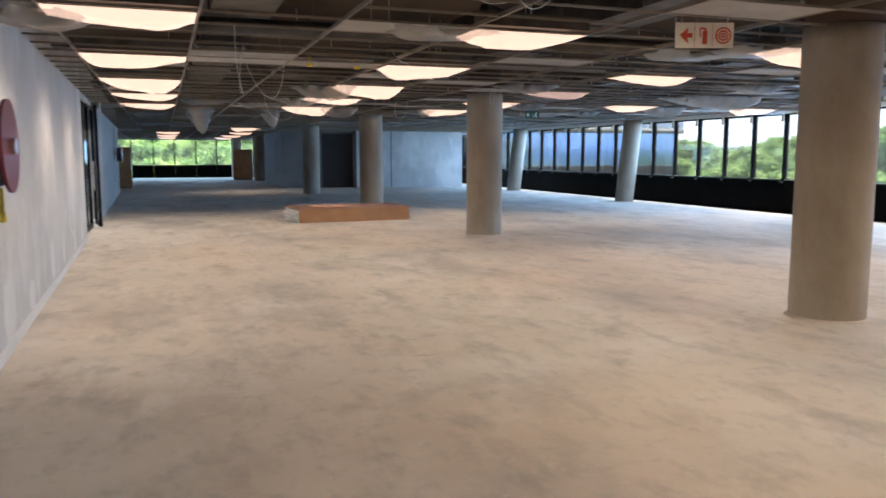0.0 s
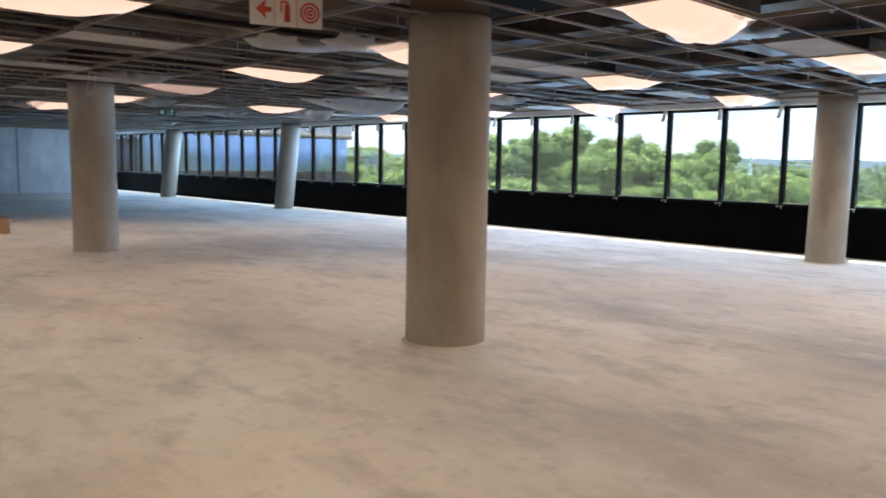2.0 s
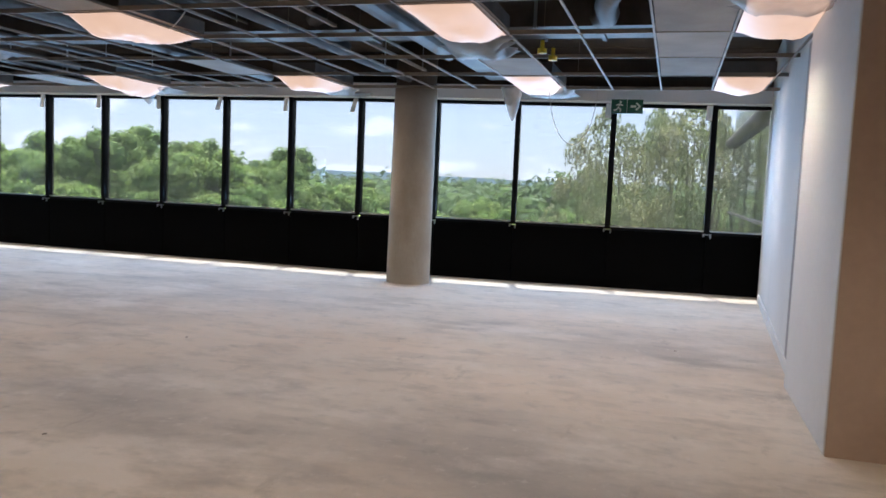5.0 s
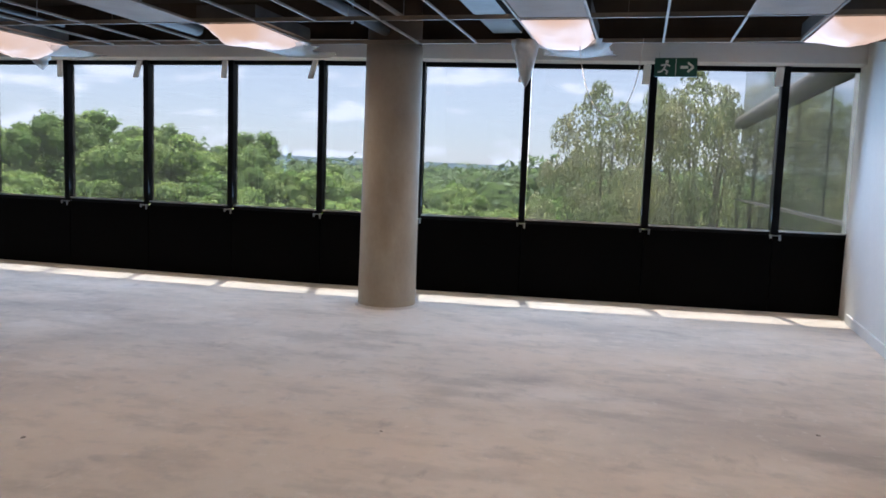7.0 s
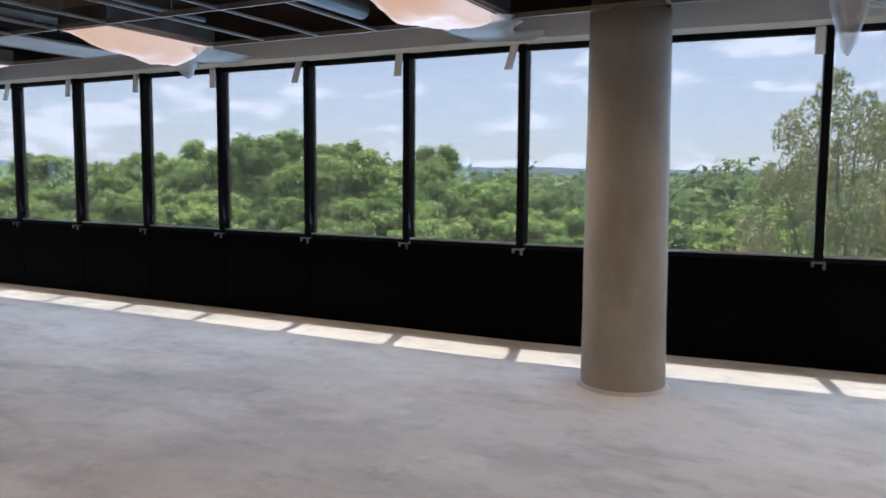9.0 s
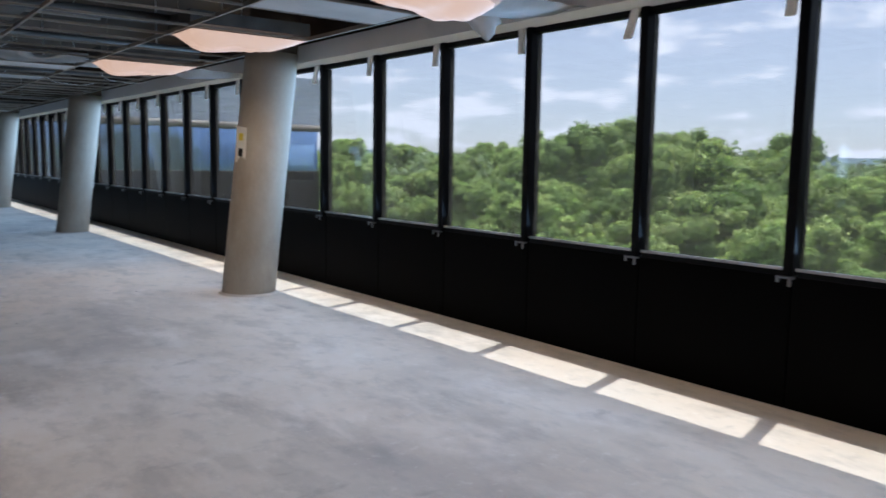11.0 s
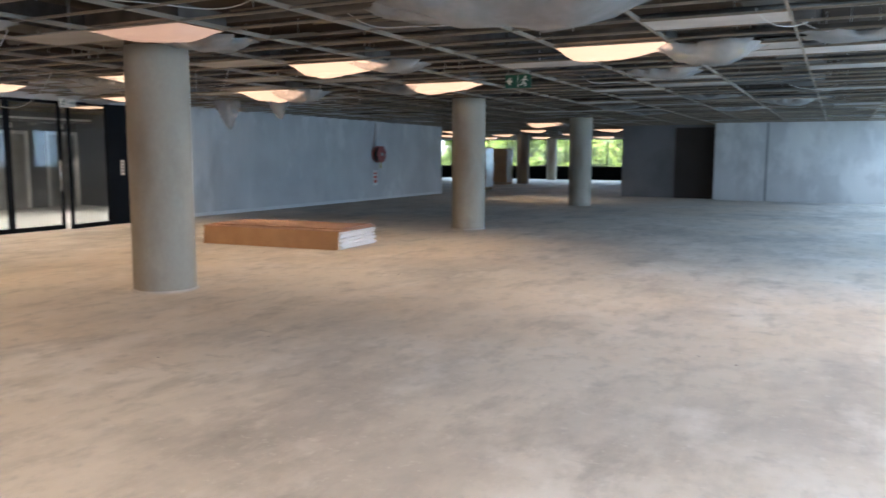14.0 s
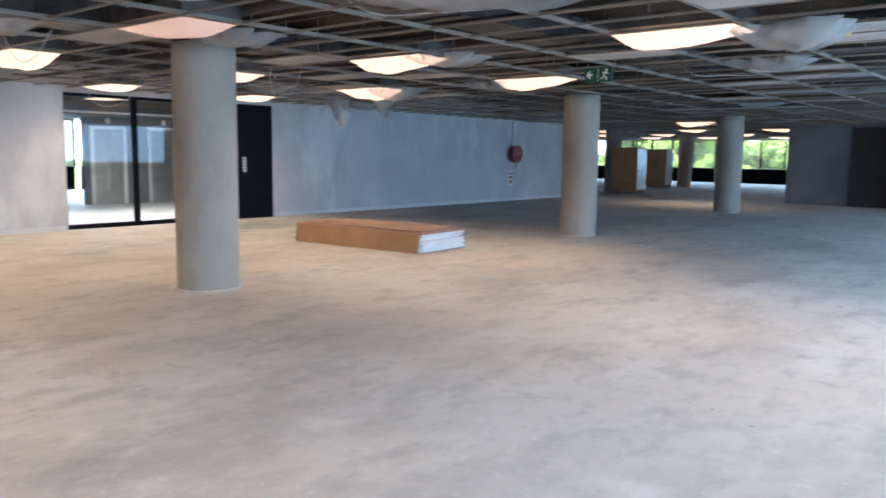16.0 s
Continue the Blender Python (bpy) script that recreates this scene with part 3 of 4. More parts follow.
# ---- ceiling lights ----
def sag_sheet(w, d, sag, seed, nx=16, ny=10, ragged=0.0):
    bm = bmesh.new()
    grid = []
    for j in range(ny + 1):
        row = []
        for i in range(nx + 1):
            u, v = i / nx, j / ny
            s = (1 - (2 * u - 1) ** 4) * (1 - (2 * v - 1) ** 4)
            n = noise.noise(Vector((u * 3 + seed, v * 3, seed))) * 0.35 + noise.noise(Vector((u * 9, v * 8 + seed, 2))) * 0.15
            skew = 0.6 + 0.8 * ((u + 0.3 * math.sin(seed)) if int(seed) % 2 else (1 - u))
            x, y = (u - 0.5) * w, (v - 0.5) * d
            if ragged and (i in (0, nx) or j in (0, ny)):
                x += noise.noise(Vector((v * 7, seed, u))) * ragged
                y += noise.noise(Vector((u * 7, seed, v + 5))) * ragged
            row.append(bm.verts.new((x, y, -sag * s * skew * (1 + n) - (abs(n) * ragged * 0.3))))
        grid.append(row)
    for j in range(ny):
        for i in range(nx):
            bm.faces.new((grid[j][i], grid[j + 1][i], grid[j + 1][i + 1], grid[j][i + 1]))
    return bm


DIFFUSERS = [finish("diffuser", sag_sheet(1.16, 0.56, s, k + 1.3), M_LIT, True) for k, s in enumerate((0.07, 0.12, 0.16, 0.10))]
DIM = finish("diffuser", sag_sheet(1.16, 0.56, 0.07, 1.3), M_DIM, True)
UNLIT = finish("diffuser", sag_sheet(1.9, 0.9, 0.2, 3.3, ragged=0.2), M_PLASTIC, True)
DRAPES = [finish("plastic_wrap", sag_sheet(0.95, 0.62, s, k + 5.7, ragged=0.22), M_PLASTIC, True) for k, s in enumerate((0.11, 0.06, 0.15, 0.08))]
TRAY = finish("housing", boxed((-0.6, 0.6, -0.3, 0.3, 0.05, 0.12), (-0.6, 0.6, -0.3, -0.285, 0.0, 0.05), (-0.6, 0.6, 0.285, 0.3, 0.0, 0.05), (-0.6, -0.585, -0.285, 0.285, 0.0, 0.05),
                               (0.585, 0.6, -0.285, 0.285, 0.0, 0.05)), M_DUCT)
rl = random.Random(11)
DIM_AT = (1.15, 10.5)
for x in (-6.05, -2.45, 1.15, 4.75, 8.35):
    for y in (-7.5, -4.5, -1.5, -0.9, 1.5, 4.5, 7.5, 10.5, 13.5, 16.5, 31.5):
        if (y < -1 and x > 2) or (y == -0.9 and x < 4) or (y > 16 and x > 4) or (y > 20 and x != -2.45) or (x < -6 and y == 1.5):
            continue
        L = thing("ceiling_light", "recessed lit ceiling light wrapped in sagging plastic sheet", "ceiling light", pose(x, y, Z_GRID - 0.006), "lit ceiling lights")
        unlit = (x, y) == (4.75, 10.5)
        if unlit:
            tagged(L, "unlit ceiling light bagged in sagging milky plastic")
        dim = (x, y) == DIM_AT
        if dim:
            tagged(L, "ceiling light glowing dimly under sagging plastic sheet")
        if not unlit and not dim:
            t = new("tube_light", tube)
            t.parent = L
            t.location = (0, 0.35 if y == -0.9 else 0.0, -0.2)
        for nm, me, off in (("housing", TRAY, (0, 0, 0.045)), ("diffuser", UNLIT if unlit else (rl.choice(DIFFUSERS), DIM)[dim], (0, 0, -0.002)), ("plastic_wrap", rl.choice(DRAPES), (rl.choice((-1, 1)) * rl.uniform(0.7, 0.95), rl.uniform(-0.1, 0.1), -0.012))):
            if nm == "plastic_wrap" and rl.random() < 0.3:
                continue
            c = new(nm, me)
            c.parent = L
            c.location = off
            if nm != "housing":
                tagged(c, ("unlit plastic-covered diffuser" if unlit else "glowing warm diffuser") if nm == "diffuser" else "loose milky plastic sheet")
for x in (-13.0, -9.5, -5.5, -2.0):
    for y in (38.5, 44.5, 50.5):
        L = thing("ceiling_light", "recessed lit ceiling light at the far end", "ceiling light", pose(x, y, Z_GRID - 0.006), "lit ceiling lights")
        for nm, me in (("housing", TRAY), ("diffuser", DIFFUSERS[0])):
            c = new(nm, me)
            c.parent = L
            c.location = (0, 0, 0.045 if nm == "housing" else -0.002)

# tiles and loose sheets left in the grid
TILE = finish("ceiling_tile", boxed((-0.585, 0.585, -0.285, 0.285, 0.0, 0.016), bevel=0.003), M_TILE)
rt = random.Random(23)
LIGHT_AT = {(x, y) for x in (-6.05, -2.45, 1.15, 4.75, 8.35) for y in (-0.9, 1.5, 4.5, 7.5, 10.5, 13.5, 16.5, 22.5, 28.5)}
known = {(4.75, -0.3), (5.95, -0.3), (7.15, -0.3), (5.95, 14.7), (7.15, 14.7), (3.55, 14.7), (5.95, 12.3), (2.35, 4.5), (3.55, 1.5), (3.55, 4.5), (7.15, 1.5), (-3.65, 7.5), (-3.65, 4.5)}
for i, x in enumerate(GX[:-1]):
    cx = round(x + 0.6, 2)
    if cx < X_WEST or cx > 9:
        continue
    for y in GY:
        cy = round(y + 0.3, 2)
        if cy < -1 or cy > 33 or any(abs(cx - a) < 0.1 and abs(cy - b) < 0.4 for a, b in LIGHT_AT) or any(math.hypot(cx - a, cy - b) < 0.8 for a, b in ((0.2, 3.12), (0.12, 11.45), (0.03, 19.85))):
            continue
        r = rt.random()
        if (cx, cy) in known or r < 0.06:
            t = tagged(new("ceiling_tile", TILE), "loose grey ceiling tile lying in the grid", "ceiling tile", "leftover ceiling tiles")
            t.matrix_basis = pose(cx, cy, Z_GRID + 0.006, rt.uniform(-0.4, 0.4), 0, 0)
        elif r < 0.088 and math.hypot(cx + 1.4, cy - 2.5) > 1.9:
            t = tagged(new("plastic_sheet", rt.choice(DRAPES)), "milky plastic sheet sagging from the grid", "plastic sheet", "loose plastic sheets")
            t.matrix_basis = pose(cx, cy, Z_GRID - 0.004)


def torn_bag(x, y, length, width):
    bm = bmesh.new()
    seg, rings = 22, 14
    rows = []
    for j in range(rings + 1):
        f = j / rings
        r = width * (1 - f) ** 0.7 + 0.01
        rows.append([bm.verts.new((r * (1 + 0.7 * noise.noise(Vector((i * 1.3, f * 6, x)))) * math.cos(2 * math.pi * i / seg) + 0.1 * f,
                                   0.6 * r * math.sin(2 * math.pi * i / seg), -length * f)) for i in range(seg)])
    for p, q in zip(rows, rows[1:]):
        for i in range(seg):
            bm.faces.new((p[i], p[(i + 1) % seg], q[(i + 1) % seg], q[i]))
    ob = tagged(new("torn_plastic", finish("torn_plastic", bm, M_PLASTIC, True)), "torn plastic sheet hanging down in a point", "plastic sheet")
    ob.location = (x, y, Z_GRID)
    return ob


torn_bag(-4.9, 18.0, 0.62, 0.3)
torn_bag(-3.2, 17.6, 0.45, 0.25)
torn_bag(8.9, 1.9, 0.42, 0.22)
torn_bag(9.0, 7.7, 0.26, 0.2)


rf = random.Random(41)
for x, y in ((-4.4, 2.2), (-1.6, 5.6), (2.9, 2.6), (3.4, 7.0), (5.6, 0.4), (6.9, 3.6), (6.2, 9.2), (3.0, 11.8), (5.4, 16.0), (-3.2, 10.8)):
    a = rf.uniform(-0.4, 0.4)
    polyline("flexible_duct", [(x - 0.9, y - 0.3, 3.08), (x - 0.4, y + a, 2.95), (x + 0.2, y - a, 2.92), (x + 0.7, y + 0.2, 3.02), (x + 1.1, y + 0.5, 3.2), (x + 1.15, y + 0.55, Z_SOFFIT)], 0.1, M_DUCT, None,
             "crinkled silver flexible duct above the ceiling grid", "duct")


# ---- signs ----
def exit_sign(at, w, h, right, label, ground=M_GREEN, print_=M_SIGNWHITE):
    s = thing("exit_sign", label, "sign", at)
    part("panel", boxed((-w / 2, w / 2, -0.012, 0.012, -h, 0), bevel=0.003), ground, s)
    q = 1 if right else -1
    bm = bmesh.new()
    ax = q * w * 0.25
    box(bm, ax - w * 0.14, ax + w * 0.04, -0.0165, -0.0125, -h * 0.58, -h * 0.42)
    for up in (-1, 1):
        rod(bm, (ax + q * w * 0.16, -0.0145, -h * 0.5), (ax + q * w * 0.03, -0.0145, -h * (0.5 + 0.25 * up)), h * 0.06, 6)
    part("arrow", bm, print_, s, "arrow")
    bm = bmesh.new()
    mx = -q * w * 0.25
    bmesh.ops.create_cone(bm, cap_ends=True, segments=12, radius1=h * 0.09, radius2=h * 0.09, depth=0.004, matrix=pose(mx + w * 0.04, -0.0145, -h * 0.2, 90))
    for a, b in (((0.03, -0.3), (-0.03, -0.58)), ((0.03, -0.34), (0.12, -0.45)), ((0.03, -0.34), (-0.10, -0.42)), ((-0.03, -0.58), (0.06, -0.72)), ((0.06, -0.72), (0.03, -0.88)), ((-0.03, -0.58), (-0.08, -0.74)), ((-0.08, -0.74), (-0.17, -0.76))):
        rod(bm, (mx + a[0] * w, -0.0145, a[1] * h), (mx + b[0] * w, -0.0145, b[1] * h), h * 0.045, 6)
    part("running_figure", bm, print_, s, "pictogram")
    part("divider", boxed((-0.003, 0.003, -0.0155, -0.0125, -h * 0.95, -h * 0.05)), print_, s)
    for q in (-1, 1):
        part("hanger", boxed((q * w * 0.4 - 0.002, q * w * 0.4 + 0.002, -0.003, 0.003, 0, 0.06)), M_STEEL, s)
    return s


exit_sign(pose(2.98, 15.16, 2.645), 0.38, 0.18, False, "green exit sign with white arrow hung from the ceiling")
exit_sign(pose(9.62, 0.45, 2.655, 0, 0, -90), 0.42, 0.19, True, "green exit sign hung below the window bulkhead")
exit_sign(pose(-7.0, 15.7, 2.655, 0, 0, 90), 0.36, 0.17, True, "pale exit sign with dark green marks over the lobby doors", M_SIGNWHITE, M_GREEN)

fs = thing("fire_sign", "white hanging fire sign with three red pictograms", "sign", pose(-1.41, 3.05, 2.66, 0, 0, -18))
part("panel", boxed((-0.25, 0.25, -0.008, 0.008, -0.21, 0), bevel=0.003), M_SIGNWHITE, fs)
bm = boxed((-0.155, -0.105, -0.013, -0.0085, -0.125, -0.09))
f = bm.faces.new([bm.verts.new(p) for p in ((-0.215, -0.0135, -0.107), (-0.14, -0.0135, -0.04), (-0.15, -0.0135, -0.09), (-0.15, -0.0135, -0.125), (-0.14, -0.0135, -0.175))])
part("arrow_pictogram", bm, M_REDINK, fs, "red arrow")
bm = boxed((-0.018, 0.022, -0.0125, -0.0085, -0.18, -0.07), (-0.008, 0.012, -0.0125, -0.0085, -0.07, -0.045), (-0.035, -0.008, -0.0125, -0.0085, -0.055, -0.04), (-0.045, -0.033, -0.0125, -0.0085, -0.12, -0.045))
part("extinguisher_pictogram", bm, M_REDINK, fs, "red extinguisher shape")
bm = bmesh.new()
for r0 in (0.07, 0.045, 0.022):
    ring = [[bm.verts.new((0.16 + rr * math.cos(2 * math.pi * i / 24), yy, -0.107 + rr * math.sin(2 * math.pi * i / 24))) for i in range(24)] for rr, yy in ((r0, -0.0085), (r0, -0.0125), (r0 - 0.014, -0.0125))]
    for p, q in zip(ring, ring[1:]):
        for i in range(24):
            bm.faces.new((p[i], p[(i + 1) % 24], q[(i + 1) % 24], q[i]))
part("hose_pictogram", bm, M_REDINK, fs, "red ring pictogram")
part("frame_line", boxed((-0.087, -0.083, -0.0105, -0.0085, -0.2, -0.01)), M_REDINK, fs)
part("frame_line", boxed((0.067, 0.071, -0.0105, -0.0085, -0.2, -0.01)), M_REDINK, fs)
part("hanger", boxed((-0.2, -0.196, -0.002, 0.002, 0, 0.05)), M_STEEL, fs)
part("hanger", boxed((0.196, 0.2, -0.002, 0.002, 0, 0.05)), M_STEEL, fs)

cs = thing("column_notice", "small white notice sheet stuck on the leaning column", "notice", pose(8.752, 11.452, 1.68, 2.5, 7.6, -72))
part("sheet", boxed((-0.08, 0.08, -0.004, 0.0, -0.2, 0.2)), M_SIGNWHITE, cs)
part("yellow_mark", boxed((-0.035, 0.035, -0.007, -0.0045, 0.05, 0.13)), M_YELLOW, cs, "yellow warning mark")
part("dark_mark", boxed((-0.035, 0.035, -0.007, -0.0045, -0.13, -0.04)), M_BLACK, cs, "dark diamond mark")


# ---- hose reels ----
def hose_reel(y, z):
    h = thing("fire_hose_reel", "red fire hose reel mounted on the plaster wall", "hose reel", pose(X_WEST + west_shift(y), y, z), "fire hose reels")
    part("drum", rods(((0.10, 0, 0), (0.12, 0, 0), 0.29, 32), ((0.26, 0, 0), (0.28, 0, 0), 0.29, 32)), M_RED, h, "red drum discs")
    part("hose", rods(*[((0.125 + 0.026 * i, 0, 0), (0.148 + 0.026 * i, 0, 0), 0.24 + 0.008 * (i % 2), 28) for i in range(5)]), M_RUBBER, h, "coiled black hose")
    part("hub", rods(((0.0, 0, 0), (0.31, 0, 0), 0.05, 16)), M_STEEL, h)
    part("bracket", boxed((0, 0.02, -0.06, 0.06, -0.22, 0.22), (0.0, 0.10, -0.03, 0.03, -0.03, 0.03)), M_RED, h)
    part("supply_pipe", rods(((0.04, 0.02, 0.05), (0.04, 0.02, 2.66 - z), 0.02, 12)), M_PLASTER, h)
    part("nozzle", rods(((0.20, 0.03, -0.26), (0.20, 0.03, -0.42), 0.016, 10), ((0.20, 0.03, -0.42), (0.20, 0.05, -0.47), 0.024, 10)), M_YELLOW, h, "yellow nozzle")
    return h


hose_reel(2.95, 1.6)
hose_reel(28.1, 1.58)
wn_ = thing("wall_notice", "white instruction notice below the hose reel", "notice", pose(X_WEST + west_shift(28.1), 28.1, 0.75))
part("sheet", boxed((0.001, 0.006, -0.13, 0.13, -0.25, 0.28)), M_PAPER, wn_)
part("print_bar", boxed((0.0062, 0.009, -0.09, 0.09, 0.14, 0.2), (0.0062, 0.009, -0.09, 0.09, 0.0, 0.08), (0.0062, 0.009, -0.09, 0.09, -0.16, -0.06)), M_REDINK, wn_, "red printed bars")
so = thing("wall_socket", "white double socket outlet low on the plaster wall", "socket", pose(X_WEST + west_shift(9.85), 9.85, 0.42))
part("plate", boxed((0, 0.012, -0.07, 0.07, -0.045, 0.045), bevel=0.003), M_SIGNWHITE, so)
part("socket_face", boxed((0.0122, 0.016, -0.055, -0.005, -0.03, 0.03), (0.0122, 0.016, 0.005, 0.055, -0.03, 0.03)), M_PAPER, so)

# filler smeared on the lower wall
rp = random.Random(63)
for y, z, w, h in ((4.3, 0.30, 0.5, 0.55), (5.6, 0.22, 0.35, 0.4), (7.4, 0.35, 0.3, 0.6), (8.7, 0.30, 0.22, 0.5), (9.3, 0.75, 0.14, 0.22), (10.4, 0.28, 0.25, 0.5), (11.1, 0.85, 0.12, 0.22), (11.9, 0.25, 0.3, 0.35)):
    bm = bmesh.new()
    n = 26
    front = [bm.verts.new((0.004, math.cos(2 * math.pi * i / n) * w / 2 * rp.uniform(0.72, 1.1), max(0.1 - z, math.sin(2 * math.pi * i / n) * h / 2 * rp.uniform(0.55, 1.15)))) for i in range(n)]
    back = [bm.verts.new((0.0005, v.co.y * 1.03, v.co.z)) for v in front]
    bm.faces.new(front)
    for i in range(n):
        bm.faces.new((back[i], back[(i + 1) % n], front[(i + 1) % n], front[i]))
    bmesh.ops.recalc_face_normals(bm, faces=bm.faces[:])
    ob = tagged(new("filler_patch", finish("filler_patch", bm, M_WHITE)), "thin white smear of filler on the plaster wall", "filler patch", "filler smears on the wall")
    ob.location = (X_WEST + west_shift(y) + 0.001, y, z)

# ---- glazed lobby front ----
def glazed(name, y0, y1, label, wide=0.05, x=X_WEST - 0.08):
    fr = boxed((x - 0.03, x + 0.03, y0, y0 + wide, 0.0, DOOR_H), (x - 0.03, x + 0.03, y1 - wide, y1, 0.0, DOOR_H), (x - 0.03, x + 0.03, y0 + wide, y1 - wide, 0.0, 0.09),
               (x - 0.03, x + 0.03, y0 + wide, y1 - wide, DOOR_H - 0.06, DOOR_H), bevel=0.003)
    ob = setting(name, fr, M_BLACK, label, "door")
    part("pane", boxed((x - 0.006, x + 0.006, y0 + wide, y1 - wide, 0.09, DOOR_H - 0.06)), M_DOORGLASS, ob).visible_shadow = False
    return ob


def pull(ob, y, x=X_WEST - 0.08):
    part("handle", rods(((x + 0.09, y, 0.80), (x + 0.09, y, 1.42), 0.016, 12), ((x + 0.03, y, 0.86), (x + 0.09, y, 0.86), 0.012, 10), ((x + 0.03, y, 1.36), (x + 0.09, y, 1.36), 0.012, 10)), M_STEEL, ob, "steel pull handle", True)


glazed("window_lobby", 13.1, 14.56, "fixed black-framed glass pane beside the lobby doors")
d1 = glazed("door_1", 14.57, 15.72, "black-framed glass lobby door, closed")
pull(d1, 15.62)
d2 = glazed("door_2", -1.12, 0.0, "black-framed glass lobby door standing ajar", x=0.0)
pull(d2, -1.02, x=0.0)
d2.matrix_basis = pose(X_WEST - 0.08, 16.86, 0, 0, 0, 9)
setting("door_panel", boxed((X_WEST - 0.11, X_WEST - 0.05, 16.87, 17.99, 0, DOOR_H), bevel=0.004), M_BLACK, "black side panel beside the lobby doors", "door")
sw = thing("access_reader", "small pale access reader on the black side panel", "switch", pose(X_WEST - 0.05, 17.2, 1.25))
part("plate", boxed((0, 0.014, -0.04, 0.04, -0.16, 0.16), bevel=0.003), M_SIGNWHITE, sw)
part("keys", boxed(*[(0.0142, 0.018, -0.025, 0.025, -0.12 + 0.07 * i, -0.08 + 0.07 * i) for i in range(4)]), M_BLACK, sw)
# fill lights added to brighten the lobby behind the glass
lw = thing("lobby_light", "ceiling light added to brighten the lobby", "ceiling light", pose(-9.6, 15.2, 2.7))
part("housing", boxed((-0.6, 0.6, -0.3, 0.3, 0.002, 0.06)), M_WHITE, lw)
part("diffuser", boxed((-0.57, 0.57, -0.27, 0.27, -0.012, 0.0)), M_LIT, lw)
part("rod", boxed((-0.01, 0.01, -0.01, 0.01, 0.06, 0.65)), M_STEEL, lw)
lobby_fill_tube = tube.copy()
lobby_fill_tube.energy, lobby_fill_tube.color = 17.0, (1.0, 0.88, 0.74)
t = new("tube_light", lobby_fill_tube)
t.parent, t.location = lw, (0, 0, -0.2)
li = thing("lift_door", "brushed steel lift doors in a pale frame in the lobby", "lift door", pose(-13.6, 17.15, 0), "lobby lifts")
part("leaf", boxed((0.002, 0.03, -0.42, -0.003, 0.0, 2.1)), M_STEEL, li)
part("leaf", boxed((0.002, 0.03, 0.003, 0.42, 0.0, 2.1)), M_STEEL, li)
part("architrave", boxed((0.002, 0.05, -0.52, -0.422, 0, 2.2), (0.002, 0.05, 0.422, 0.52, 0, 2.2), (0.002, 0.05, -0.422, 0.422, 2.102, 2.2)), M_GYPSUM, li, "pale painted architrave")
part("floor_indicator", boxed((0.002, 0.03, -0.06, 0.06, 2.27, 2.42), bevel=0.004), M_SIGNWHITE, li, "small white indicator")
copy_thing(li, pose(-13.6, 18.85, 0))
copy_thing(li, pose(-13.6, 20.45, 0))
cv = thing("linear_light", "white linear light along the lobby bulkhead", "ceiling light", pose(-12.88, 16.0, 2.5))
part("channel", boxed((0, 0.05, -4.9, 4.9, 0, 0.06), bevel=0.004), M_GYPSUM, cv)
for i in range(8):
    ob = copy_thing(bay, pose(X_LEFT, 15.0 + 1.25 * i + 1.25, 0, 0, 0, 180))
    ob.name = "window_%d" % (i + 90)
setting("floor_lobby", boxed((X_LEFT, X_WEST - 0.12, 11.0, 25.0, 0.0005, 0.004)), M_WHITE, "pale tiled lobby floor", "floor")
# further added fill lights for the lobby
for x, y in ((-9.6, 12.4), (-9.6, 18.4), (-15.5, 17.5)):
    copy_thing(lw, pose(x, y, 2.7))

# ---- plasterboard stack ----
st = thing("plasterboard_stack", "low stack of plasterboard sheets with brown paper faces on the floor", "board stack", pose(-0.17, 15.42, 0, 0, 0, 4.5))
rb = random.Random(5)
z = 0.001
for i in range(13):
    dx, dy = (i % 2) * 0.03 + rb.uniform(-0.07, 0.02), rb.uniform(-0.012, 0.012)
    part("board", boxed((-2.76 + dx, dx - 0.01, 0.02 + dy, 1.2 + dy, z, z + 0.0215), bevel=0.003), M_GYPSUM, st)
    z += 0.0225
part("board", boxed((-2.78, 0.02, -0.005, 1.2, z, z + 0.022), bevel=0.003), M_CARDTOP, st, "red-brown top sheet")
part("board", boxed((-2.70, -0.06, 0.10, 1.17, z + 0.026, z + 0.046), bevel=0.003), M_CARDTOP, st, "loose red-brown sheet on top")
part("batten", boxed((-2.5, -2.44, 0.1, 1.1, z + 0.0222, z + 0.0258)), M_WOOD, st)
bm = boxed((-2.74, -0.03, -0.02, -0.012, 0.0, 0.30))
for v in bm.verts:
    v.co.y -= (0.30 - v.co.z) * 0.12
part("side_sheet", bm, M_CARD, st, "brown cardboard sheet leaning along the side")
for i in range(6):
    dx = rb.uniform(0.12, 0.42)
    bm = boxed((-2.78 - dx, -2.76, 0.05 + 0.17 * i, 0.17 + 0.17 * i, 0.004 + 0.045 * i, 0.012 + 0.045 * i))
    part("torn_paper", bm, M_PAPER, st, "torn paper scrap at the stack end")


